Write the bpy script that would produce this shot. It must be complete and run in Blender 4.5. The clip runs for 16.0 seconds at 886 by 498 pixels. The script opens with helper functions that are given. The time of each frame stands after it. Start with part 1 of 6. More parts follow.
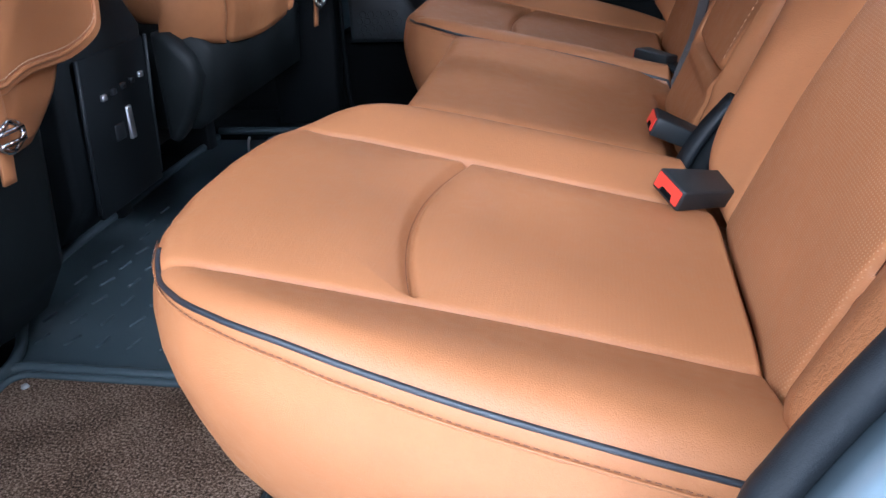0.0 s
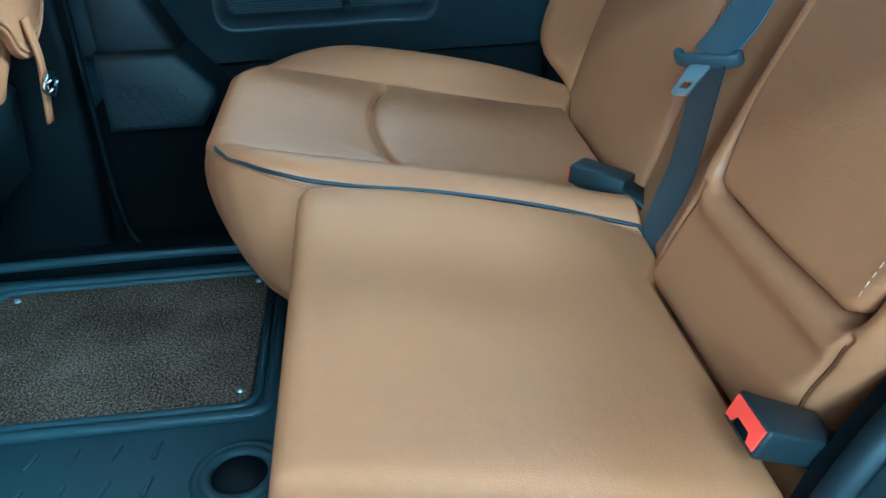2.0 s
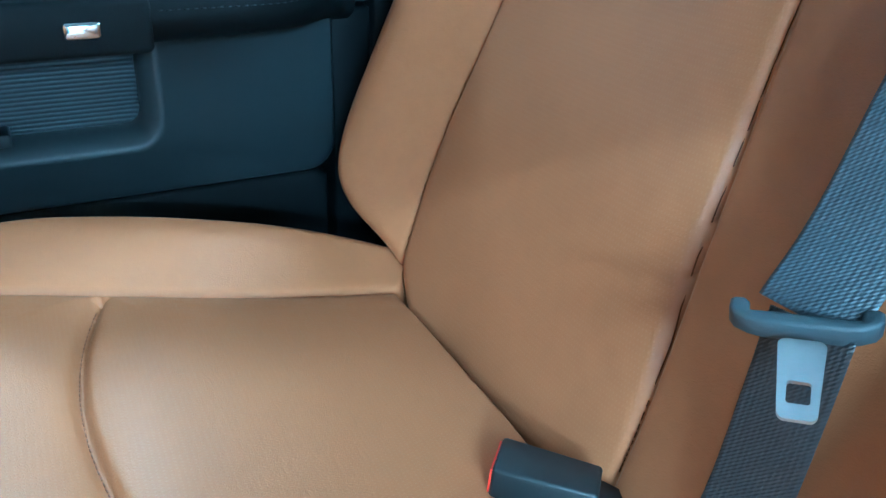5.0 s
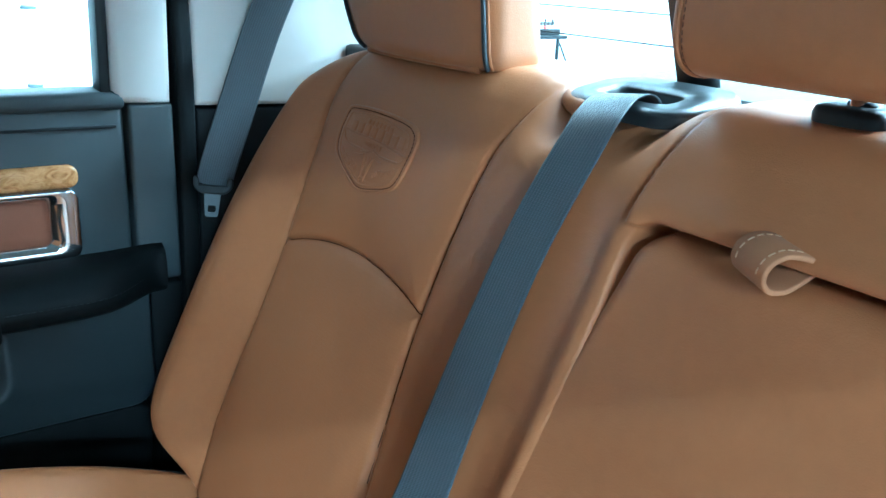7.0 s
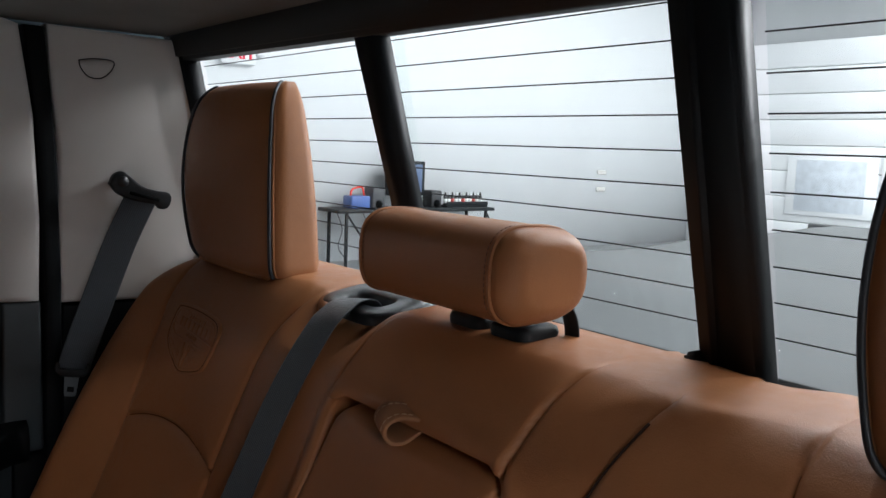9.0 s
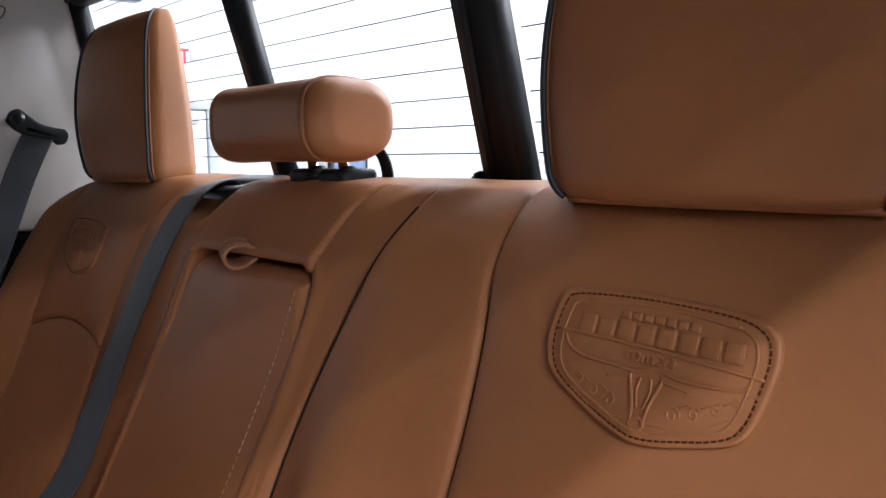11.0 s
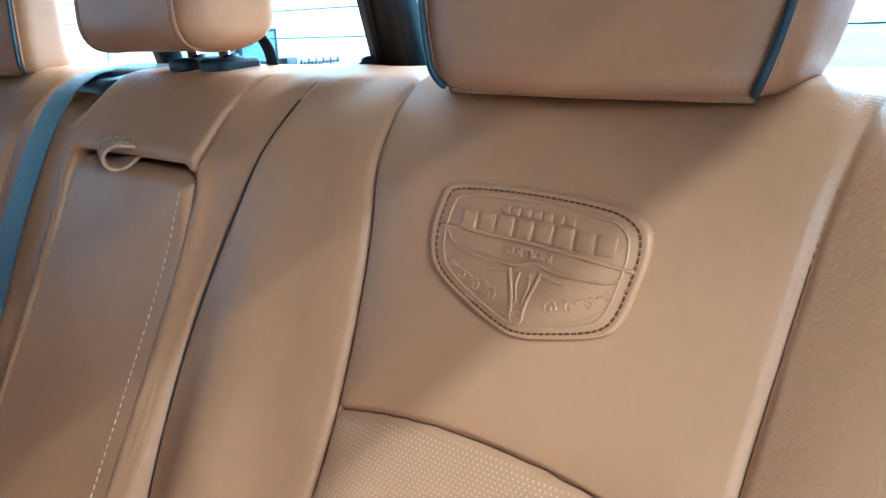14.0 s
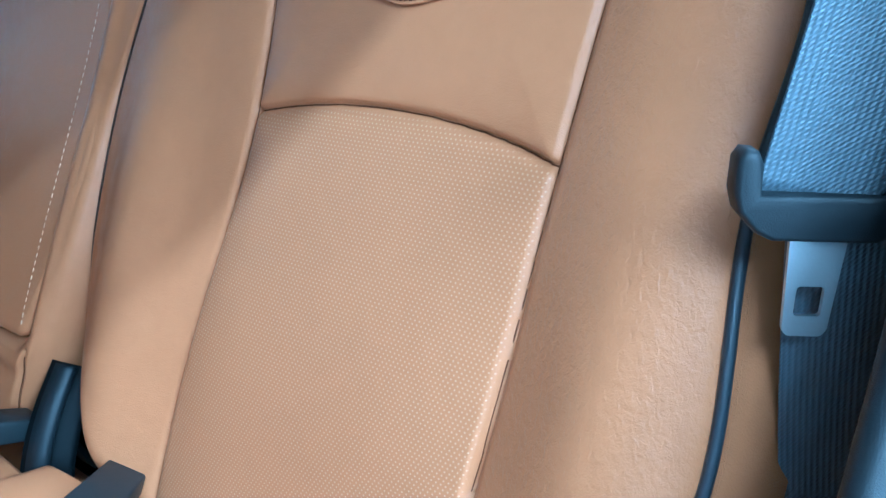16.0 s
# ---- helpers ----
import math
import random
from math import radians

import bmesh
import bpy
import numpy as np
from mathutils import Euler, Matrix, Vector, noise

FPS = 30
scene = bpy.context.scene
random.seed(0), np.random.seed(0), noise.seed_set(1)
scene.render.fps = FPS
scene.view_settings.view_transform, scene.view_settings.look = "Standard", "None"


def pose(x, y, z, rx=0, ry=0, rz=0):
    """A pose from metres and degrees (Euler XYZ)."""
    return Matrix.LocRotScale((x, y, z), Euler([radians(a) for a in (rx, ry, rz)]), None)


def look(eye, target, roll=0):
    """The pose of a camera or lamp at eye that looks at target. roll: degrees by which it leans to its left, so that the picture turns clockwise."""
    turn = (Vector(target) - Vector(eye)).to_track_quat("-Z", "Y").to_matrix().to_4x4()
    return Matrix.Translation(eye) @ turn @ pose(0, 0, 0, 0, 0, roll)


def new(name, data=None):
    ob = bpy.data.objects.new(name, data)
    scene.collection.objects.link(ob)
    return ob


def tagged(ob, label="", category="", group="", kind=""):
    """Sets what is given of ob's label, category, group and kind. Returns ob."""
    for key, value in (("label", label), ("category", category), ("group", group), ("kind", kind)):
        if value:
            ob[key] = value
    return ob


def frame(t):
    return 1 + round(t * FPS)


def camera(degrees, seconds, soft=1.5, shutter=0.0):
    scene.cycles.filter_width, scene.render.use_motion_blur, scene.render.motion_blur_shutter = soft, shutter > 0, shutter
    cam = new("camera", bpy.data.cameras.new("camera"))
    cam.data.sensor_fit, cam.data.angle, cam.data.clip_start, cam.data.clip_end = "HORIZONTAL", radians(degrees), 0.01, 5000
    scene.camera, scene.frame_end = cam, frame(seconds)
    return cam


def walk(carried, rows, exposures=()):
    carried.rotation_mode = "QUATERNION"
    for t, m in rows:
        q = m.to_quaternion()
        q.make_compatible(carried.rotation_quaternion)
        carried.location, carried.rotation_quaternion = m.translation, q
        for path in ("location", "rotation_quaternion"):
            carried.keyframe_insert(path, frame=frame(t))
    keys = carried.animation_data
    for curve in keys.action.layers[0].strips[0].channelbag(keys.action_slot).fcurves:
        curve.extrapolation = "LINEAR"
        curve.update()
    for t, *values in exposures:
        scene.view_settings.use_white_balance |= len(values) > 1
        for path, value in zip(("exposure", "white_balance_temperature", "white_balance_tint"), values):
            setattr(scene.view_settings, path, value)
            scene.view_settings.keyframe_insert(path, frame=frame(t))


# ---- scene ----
cam = camera(56.36, 16.0)
PATH = [
    (0, (0.3667, -1.0443, 0.5639), (0.0197, 0.7277, -0.2961), -2.98),
    (0.5, (0.3252, -0.8931, 0.5569), (0.1552, 0.8909, -0.3310), -2.52),
    (1, (0.2935, -0.7783, 0.5612), (0.2679, 0.9995, -0.3544), -1.80),
    (1.5, (0.2406, -0.6606, 0.5979), (0.3197, 1.1040, -0.3402), -2.50),
    (2, (0.2239, -0.4806, 0.6218), (0.3714, 1.2632, -0.3464), -2.56),
    (2.5, (0.2159, -0.2695, 0.5958), (0.4191, 1.4737, -0.3633), -2.29),
    (3, (0.1831, -0.1093, 0.5623), (0.4580, 1.6294, -0.3871), -1.85),
    (3.5, (0.1918, 0.0140, 0.5396), (0.5501, 1.7387, -0.4076), -1.12),
    (4, (0.2194, 0.0455, 0.5322), (0.7664, 1.7196, -0.4155), 0.55),
    (6.5, (0.2347, -0.1796, 0.7982), (1.2769, 1.3479, 0.0361), 2.55),
    (7, (0.2451, -0.2478, 0.8420), (1.3402, 1.3025, 0.2116), 2.82),
    (7.5, (0.2439, -0.3364, 0.8842), (1.3947, 1.2148, 0.3649), 3.07),
    (8, (0.2466, -0.4217, 0.9090), (1.4329, 1.1384, 0.5108), 2.90),
    (8.5, (0.2605, -0.4812, 0.9198), (1.4722, 1.0810, 0.6173), 2.61),
    (9, (0.2679, -0.5359, 0.9226), (1.5031, 1.0192, 0.6855), 2.22),
    (9.5, (0.2714, -0.6172, 0.9141), (1.5316, 0.9227, 0.7120), 1.71),
    (10, (0.2781, -0.7221, 0.8652), (1.5559, 0.8038, 0.6680), 0.88),
    (12.5, (0.2675, -0.7329, 0.7612), (1.6249, 0.6890, 0.3925), -2.93),
    (13, (0.2960, -0.7125, 0.7706), (1.6448, 0.6917, 0.3137), -3.10),
    (13.5, (0.2959, -0.7242, 0.7912), (1.6594, 0.6471, 0.2812), -2.92),
    (14, (0.3032, -0.7403, 0.8037), (1.7038, 0.5804, 0.2616), -2.65),
    (14.5, (0.2888, -0.7450, 0.7956), (1.7238, 0.5264, 0.2261), -2.60),
    (15, (0.2672, -0.7735, 0.7582), (1.7201, 0.4788, 0.1918), -2.88),
    (15.5, (0.2477, -0.8109, 0.7064), (1.6977, 0.4166, 0.0811), -2.93),
    (16, (0.2344, -0.8440, 0.6771), (1.6447, 0.3646, -0.0645), -3.20),
]
walk(cam, [(t, look(eye, target, roll)) for t, eye, target, roll in PATH],
     [(0, -0.40, 5050, 12), (0.5, -0.46, 4150, -17), (1.0, -0.42, 3780, -22), (1.5, 0.0, 3750, -22), (2.0, 0.45, 3520, -28), (3.0, 0.64, 3580, -26), (3.5, 0.84, 3660, -23), (4.0, 1.08, 3730, -22), (4.2, 1.09, 3730, -22), (6.3, 1.50, 3500, -25), (6.5, 1.40, 3500, -25),
      (7.0, 0.68, 4150, -20), (7.5, -0.02, 4600, -9), (8.2, -1.10, 5280, 1), (9.0, -1.88, 6050, 10), (9.5, -1.88, 6100, 12), (10.2, -1.82, 6100, 14), (12.3, 0.10, 4800, 1), (12.7, 0.17, 4380, -8), (13.5, 0.38, 3850, -20), (14.5, 0.17, 3740, -18), (16.0, 0.30, 3570, -15)])

# ---- world and light ----
world = bpy.data.worlds.new("showroom_air")
scene.world = world
world.use_nodes = True
world.node_tree.nodes["Background"].inputs[0].default_value = (0.80, 0.90, 1.0, 1)
world.node_tree.nodes["Background"].inputs[1].default_value = 0.15


def area_lamp(name, m, sx, sy, watts, colour):
    d = bpy.data.lights.new(name, "AREA")
    d.shape, d.size, d.size_y, d.energy, d.color = "RECTANGLE", sx, sy, watts, colour
    ob = new(name, d)
    ob.matrix_world = m
    return ob


# unseen lamps high up: narrow rows follow shadow edges, the rest are added to brighten cab and walls: x, y, height,
# watts, depth
for lx, ly, lz, watts, deep in ((-2.8, -2.6, 4.15, 60, 0.2), (-3.2, -3.8, 4.15, 480, 0.2), (0.2, -3.8, 4.15, 170, 0.2), (3.4, -3.8, 4.15, 120, 0.2), (-2.0, -5.2, 4.15, 260, 0.2), (1.4, -5.2, 4.15, 330, 0.2),
                                (-1.2, -6.8, 4.15, 420, 0.2), (2.4, -6.8, 4.15, 380, 0.2), (-2.8, -10.6, 4.15, 1650, 0.7), (3.4, -10.6, 4.15, 900, 0.7), (-1.6, 3.7, 4.15, 60, 0.7),
                                (1.6, 3.7, 4.15, 150, 0.7), (5.2, 2.0, 6.2, 620, 0.7), (6.0, 4.0, 6.2, 380, 0.7), (9.0, 1.6, 6.2, 1000, 0.7), (9.4, -1.8, 6.2, 1750, 0.7), (12.6, 2.2, 6.2, 1500, 0.7), (14.6, 3.4, 6.2, 1500, 0.7),
                                (12.4, -2.4, 6.2, 3600, 0.7), (5.2, -3.6, 6.2, 300, 0.7), (-6.0, 0.0, 4.15, 200, 0.7), (-12.0, -3.5, 4.15, 90, 0.7), (-12.0, 0.5, 4.15, 90, 0.7), (-12.0, 4.5, 4.15, 90, 0.7)):
    area_lamp("unseen_hall_lamp", pose(lx, ly, lz), 2.6, deep, watts, (1.0, 0.985, 0.96))

# ---- materials ----


def nodes_of(name):
    m = bpy.data.materials.new(name)
    m.use_nodes = True
    nt = m.node_tree
    return m, nt, nt.nodes["Principled BSDF"]


def link(nt, a, b):
    nt.links.new(a, b)


def noise_node(nt, scale, detail=3.0, rough=0.5, coord="Object", dist=0.0, stretch=None):
    tc = nt.nodes.new("ShaderNodeTexCoord")
    n = nt.nodes.new("ShaderNodeTexNoise")
    n.inputs["Scale"].default_value, n.inputs["Detail"].default_value = scale, detail
    n.inputs["Roughness"].default_value, n.inputs["Distortion"].default_value = rough, dist
    src = tc.outputs[coord]
    if stretch:
        mp = nt.nodes.new("ShaderNodeMapping")
        mp.inputs["Scale"].default_value = stretch
        link(nt, src, mp.inputs[0])
        src = mp.outputs[0]
    link(nt, src, n.inputs["Vector"])
    return n


def ramp(nt, src, stops):
    r = nt.nodes.new("ShaderNodeValToRGB")
    e = r.color_ramp.elements
    e[0].position, e[0].color = stops[0][0], (*stops[0][1], 1)
    e[1].position, e[1].color = stops[-1][0], (*stops[-1][1], 1)
    for p, c in stops[1:-1]:
        k = e.new(p)
        k.color = (*c, 1)
    link(nt, src, r.inputs[0])
    return r


def bump(nt, height, strength, distance, before=None):
    b = nt.nodes.new("ShaderNodeBump")
    b.inputs["Strength"].default_value, b.inputs["Distance"].default_value = strength, distance
    link(nt, height, b.inputs["Height"])
    if before is not None:
        link(nt, before.outputs[0], b.inputs["Normal"])
    return b


def math_node(nt, op, a, b=None):
    n = nt.nodes.new("ShaderNodeMath")
    n.operation = op
    for i, v in enumerate((a, b)):
        if v is None:
            continue
        if isinstance(v, (int, float)):
            n.inputs[i].default_value = v
        else:
            link(nt, v, n.inputs[i])
    return n.outputs[0]


def shade(c, k):
    return tuple(min(1.0, v * k) for v in c)


def plain(name, colour, rough=0.5, metal=0.0, spec=0.5, vary=0.12, scale=60, bump_s=0.15, bump_d=0.0006, grain=900):
    m, nt, p = nodes_of(name)
    n = noise_node(nt, scale * 0.12, 4)
    r = ramp(nt, n.outputs[0], ((0.3, shade(colour, 1 - vary)), (0.7, shade(colour, 1 + vary))))
    link(nt, r.outputs[0], p.inputs["Base Color"])
    p.inputs["Roughness"].default_value, p.inputs["Metallic"].default_value = rough, metal
    p.inputs["Specular IOR Level"].default_value = spec
    if bump_s:
        g = noise_node(nt, grain, 2)
        link(nt, bump(nt, g.outputs[0], bump_s, bump_d).outputs[0], p.inputs["Normal"])
    return m


def leather(name, colour, rough=0.42, panelled=False, pitch=(0.0027, 0.0035), grain=0.34, pebble=0.6, dots=0.42, slant=0.5):
    """Leather with fine grain. panelled: reads how far inside a perforated insert or a pebbled bolster a place lies."""
    m, nt, p = nodes_of(name)
    big = noise_node(nt, 5.0, 3)
    mid = noise_node(nt, 70.0, 4, 0.6)
    mixv = math_node(nt, "ADD", math_node(nt, "MULTIPLY", big.outputs[0], 0.65), math_node(nt, "MULTIPLY", mid.outputs[0], 0.35))
    col = ramp(nt, mixv, ((0.30, shade(colour, 0.90)), (0.50, colour), (0.70, shade(colour, 1.08)))).outputs[0]
    tc = nt.nodes.new("ShaderNodeTexCoord")
    vor = nt.nodes.new("ShaderNodeTexVoronoi")
    vor.feature, vor.inputs["Scale"].default_value = "DISTANCE_TO_EDGE", 560
    wob = noise_node(nt, 160, 2)
    vm = nt.nodes.new("ShaderNodeVectorMath")
    vm.operation = "MULTIPLY_ADD"
    link(nt, wob.outputs["Color"], vm.inputs[0])
    vm.inputs[1].default_value = (0.006, 0.006, 0.006)
    link(nt, tc.outputs["Object"], vm.inputs[2])
    link(nt, vm.outputs[0], vor.inputs["Vector"])
    edge = math_node(nt, "MINIMUM", vor.outputs["Distance"], 0.25)
    wrinkle = noise_node(nt, 85, 5, 0.62, dist=1.2, stretch=(1.0, 0.55, 1.0))
    b1 = bump(nt, wrinkle.outputs[0], 0.22, 0.0014)
    last = bump(nt, edge, grain, 0.0008, b1)
    if panelled:
        at = nt.nodes.new("ShaderNodeAttribute")
        at.attribute_name = "panel"
        inside = ramp(nt, math_node(nt, "ADD", math_node(nt, "MULTIPLY", at.outputs["Fac"], 40.0), 0.5), ((0.58, (0, 0, 0)), (0.66, (1, 1, 1)))).outputs[0]
        at2 = nt.nodes.new("ShaderNodeAttribute")
        at2.attribute_name = "bolster"
        rough_zone = ramp(nt, math_node(nt, "ADD", math_node(nt, "MULTIPLY", at2.outputs["Fac"], 20.0), 0.5), ((0.5, (0, 0, 0)), (0.7, (1, 1, 1)))).outputs[0]
        peb = noise_node(nt, 240, 3, 0.55, dist=0.6, stretch=(1.0, 1.1, 0.7))
        peb2 = noise_node(nt, 75, 3, 0.6, dist=0.8, stretch=(1.0, 1.2, 0.8))
        hh = math_node(nt, "MULTIPLY", math_node(nt, "ADD", peb.outputs[0], math_node(nt, "MULTIPLY", peb2.outputs[0], 0.5)), rough_zone)
        last = bump(nt, hh, pebble, 0.0016, last)
        sep = nt.nodes.new("ShaderNodeSeparateXYZ")
        link(nt, tc.outputs["UV"], sep.inputs[0])
        row = math_node(nt, "DIVIDE", sep.outputs[1], pitch[1])
        half = math_node(nt, "MULTIPLY", math_node(nt, "FLOOR", row), slant)
        colv = math_node(nt, "ADD", math_node(nt, "DIVIDE", sep.outputs[0], pitch[0]), half)
        du = math_node(nt, "SUBTRACT", math_node(nt, "FRACT", colv), 0.5)
        dv = math_node(nt, "SUBTRACT", math_node(nt, "FRACT", row), 0.5)
        rr = math_node(nt, "SQRT", math_node(nt, "ADD", math_node(nt, "MULTIPLY", math_node(nt, "POWER", math_node(nt, "ABSOLUTE", du), 2.0), 1.7),
                                             math_node(nt, "POWER", math_node(nt, "ABSOLUTE", dv), 2.0)))
        hole = ramp(nt, rr, ((0.16, (1, 1, 1)), (0.28, (0, 0, 0)))).outputs[0]
        hole = math_node(nt, "MULTIPLY", hole, inside)
        mx = nt.nodes.new("ShaderNodeMixRGB")
        link(nt, math_node(nt, "MULTIPLY", hole, dots), mx.inputs[0])
        link(nt, col, mx.inputs[1])
        mx.inputs[2].default_value = (0.62, 0.40, 0.25, 1)
        col = mx.outputs[0]
        last = bump(nt, math_node(nt, "SUBTRACT", 1.0, hole), 0.5 * dots, 0.0009, last)
    link(nt, col, p.inputs["Base Color"])
    link(nt, last.outputs[0], p.inputs["Normal"])
    ro = ramp(nt, mid.outputs[0], ((0.3, (rough - 0.06,) * 3), (0.7, (rough + 0.08,) * 3)))
    link(nt, ro.outputs[0], p.inputs["Roughness"])
    p.inputs["Specular IOR Level"].default_value = 0.28
    return m


TAN = (0.356, 0.147, 0.057)
LEATHER = leather("tan_leather", TAN)
CUSHION_LEATHER = leather("tan_cushion_leather", TAN, panelled=True, pitch=(0.0028, 0.0034), dots=0.07)
BACK_LEATHER = leather("tan_backrest_leather", TAN, panelled=True, pitch=(0.0037, 0.0024), pebble=0.6, dots=0.42, slant=0.40)
FINE_BACK_LEATHER = leather("tan_fine_backrest_leather", TAN, panelled=True, pebble=0.2, dots=0.06)
RAW_EDGE = plain("raw_leather_edge", (0.32, 0.145, 0.064), 0.75, grain=700, bump_s=0.4)
THREAD = plain("pale_thread", (0.54, 0.35, 0.21), 0.7, grain=2500, bump_s=0.4)
# dark brown for the patch thread and for shade drawn in seam creases
SEAM_SHADOW = plain("dark_thread_and_seam_shade", (0.085, 0.030, 0.012), 0.9, spec=0.08, grain=1500, bump_s=0.3)
DARK_THREAD = plain("brown_thread", (0.16, 0.06, 0.025), 0.7, grain=2500, bump_s=0.4)
PIPING = plain("black_piping", (0.020, 0.024, 0.030), 0.42, grain=1200)
SPLIT_EDGE = plain("dark_brown_edge", (0.035, 0.017, 0.010), 0.7, spec=0.15, grain=1200)
BLACK = plain("black_plastic", (0.009, 0.011, 0.013), 0.5, spec=0.28, grain=1500, bump_s=0.25)
SHELL_BLACK = plain("dark_shell_plastic", (0.004, 0.0053, 0.0062), 0.6, spec=0.12, grain=1300, bump_s=0.35)
DOOR_GREY = plain("slate_door_plastic", (0.035, 0.044, 0.049), 0.5, grain=1300, bump_s=0.35)
# the door plastic again, darkened for shade under the armrest
DOOR_SHADED = plain("charcoal_lower_door_plastic", (0.027, 0.034, 0.038), 0.5, grain=1300, bump_s=0.35)
SEAT_SHELL = plain("dark_seat_shell_plastic", (0.0062, 0.0082, 0.0087), 0.55, spec=0.2, grain=1300, bump_s=0.35)
PILLAR_GREY = plain("dark_pillar_plastic", (0.0125, 0.016, 0.0178), 0.5, grain=1300, bump_s=0.35)
GREY_BLACK = plain("charcoal_trim_plastic", (0.046, 0.060, 0.070), 0.52, grain=1300, bump_s=0.35)
BEZEL_BLACK = plain("satin_black_bezel_plastic", (0.022, 0.026, 0.029), 0.34, grain=1500, bump_s=0.15)
# near-black for carpet, also drawn where openings fall dark
DARK_VOID = plain("black_carpet_and_void", (0.004, 0.0046, 0.005), 0.95, spec=0.05, grain=1200, bump_s=0.6, bump_d=0.002)
RED = plain("red_button_plastic", (0.80, 0.050, 0.028), 0.35, bump_s=0.0, vary=0.04)
CHROME = plain("chrome", (0.75, 0.76, 0.78), 0.12, 1.0, bump_s=0.0, vary=0.03)
STEEL = plain("brushed_steel", (0.62, 0.64, 0.66), 0.40, 1.0, bump_s=0.15, grain=600, vary=0.08)
PALE_GREY = plain("pale_grey_trim", (0.58, 0.56, 0.53), 0.68, grain=1600, bump_s=0.3, vary=0.05)
HEADLINER = plain("grey_headliner_cloth", (0.22, 0.22, 0.21), 0.95, spec=0.1, grain=2200, bump_s=0.6, vary=0.08)
RUBBER = plain("black_rubber_mat", (0.042, 0.060, 0.069), 0.50, grain=800, bump_s=0.35)
WHITE_WALL = plain("white_painted_wall", (0.80, 0.81, 0.82), 0.75, grain=90, bump_s=0.15, bump_d=0.003, vary=0.03, scale=8)
GREY_FLOOR = plain("grey_epoxy_floor", (0.62, 0.63, 0.64), 0.35, grain=50, bump_s=0.1, vary=0.10, scale=10)
GREY_PAINT = plain("silver_blue_body_paint", (0.20, 0.26, 0.30), 0.25, 0.4, bump_s=0.0)
TONNEAU = plain("grey_vinyl_bed_cover", (0.150, 0.156, 0.158), 0.85, spec=0.25, grain=700, bump_s=0.35, vary=0.10, scale=20)
BROWN_TRIM = leather("brown_door_leather", (0.17, 0.065, 0.035), 0.5)


def webbing_material(name, colour):
    m, nt, p = nodes_of(name)
    tc = nt.nodes.new("ShaderNodeTexCoord")
    w = nt.nodes.new("ShaderNodeTexWave")
    w.wave_type, w.bands_direction, w.inputs["Scale"].default_value = "BANDS", "X", 110
    w.inputs["Distortion"].default_value = 0.3
    link(nt, tc.outputs["UV"], w.inputs["Vector"])
    w2 = nt.nodes.new("ShaderNodeTexWave")
    w2.wave_type, w2.bands_direction, w2.inputs["Scale"].default_value = "BANDS", "DIAGONAL", 260
    link(nt, tc.outputs["UV"], w2.inputs["Vector"])
    s = math_node(nt, "ADD", math_node(nt, "MULTIPLY", w.outputs["Fac"], 0.55), math_node(nt, "MULTIPLY", w2.outputs["Fac"], 0.40))
    r = ramp(nt, s, ((0.15, shade(colour, 0.72)), (0.85, shade(colour, 1.22))))
    link(nt, r.outputs[0], p.inputs["Base Color"])
    link(nt, bump(nt, s, 0.6, 0.0009).outputs[0], p.inputs["Normal"])
    p.inputs["Roughness"].default_value = 0.42
    p.inputs["Sheen Weight"].default_value = 0.15
    return m


WEBBING = webbing_material("charcoal_belt_webbing", (0.054, 0.067, 0.082))
# same webbing in a darker colour, for shade on the centre lap strap
SHADED_WEBBING = webbing_material("shaded_belt_webbing", (0.018, 0.020, 0.023))


def carpet_material():
    m, nt, p = nodes_of("brown_loop_carpet")
    n = noise_node(nt, 340, 3, 0.7)
    n2 = noise_node(nt, 9, 3)
    v = math_node(nt, "ADD", math_node(nt, "MULTIPLY", n.outputs[0], 0.8), math_node(nt, "MULTIPLY", n2.outputs[0], 0.2))
    r = ramp(nt, v, ((0.38, (0.018, 0.011, 0.007)), (0.50, (0.135, 0.083, 0.052)), (0.62, (0.42, 0.30, 0.215))))
    link(nt, r.outputs[0], p.inputs["Base Color"])
    link(nt, bump(nt, n.outputs[0], 1.0, 0.006).outputs[0], p.inputs["Normal"])
    p.inputs["Roughness"].default_value = 0.95
    p.inputs["Specular IOR Level"].default_value = 0.1
    return m


CARPET = carpet_material()


def wood_material():
    m, nt, p = nodes_of("burl_wood_veneer")
    n = noise_node(nt, 26, 5, 0.6, dist=2.6, stretch=(1.0, 1.0, 2.2))
    r = ramp(nt, n.outputs[0], ((0.25, (0.17, 0.065, 0.018)), (0.45, (0.42, 0.21, 0.075)), (0.60, (0.55, 0.30, 0.12)), (0.78, (0.28, 0.12, 0.04))))
    link(nt, r.outputs[0], p.inputs["Base Color"])
    p.inputs["Roughness"].default_value = 0.18
    p.inputs["Coat Weight"].default_value = 0.6
    return m


WOOD = wood_material()


def glass_material():
    m = bpy.data.materials.new("clear_window_glass")
    m.use_nodes = True
    nt = m.node_tree
    nt.nodes.clear()
    out = nt.nodes.new("ShaderNodeOutputMaterial")
    tr, gl, mx = (nt.nodes.new(k) for k in ("ShaderNodeBsdfTransparent", "ShaderNodeBsdfGlossy", "ShaderNodeMixShader"))
    tr.inputs[0].default_value = (0.95, 0.975, 0.97, 1)
    gl.inputs["Roughness"].default_value = 0.0
    mx.inputs[0].default_value = 0.02
    link(nt, tr.outputs[0], mx.inputs[1])
    link(nt, gl.outputs[0], mx.inputs[2])
    link(nt, mx.outputs[0], out.inputs[0])
    return m


GLASS = glass_material()


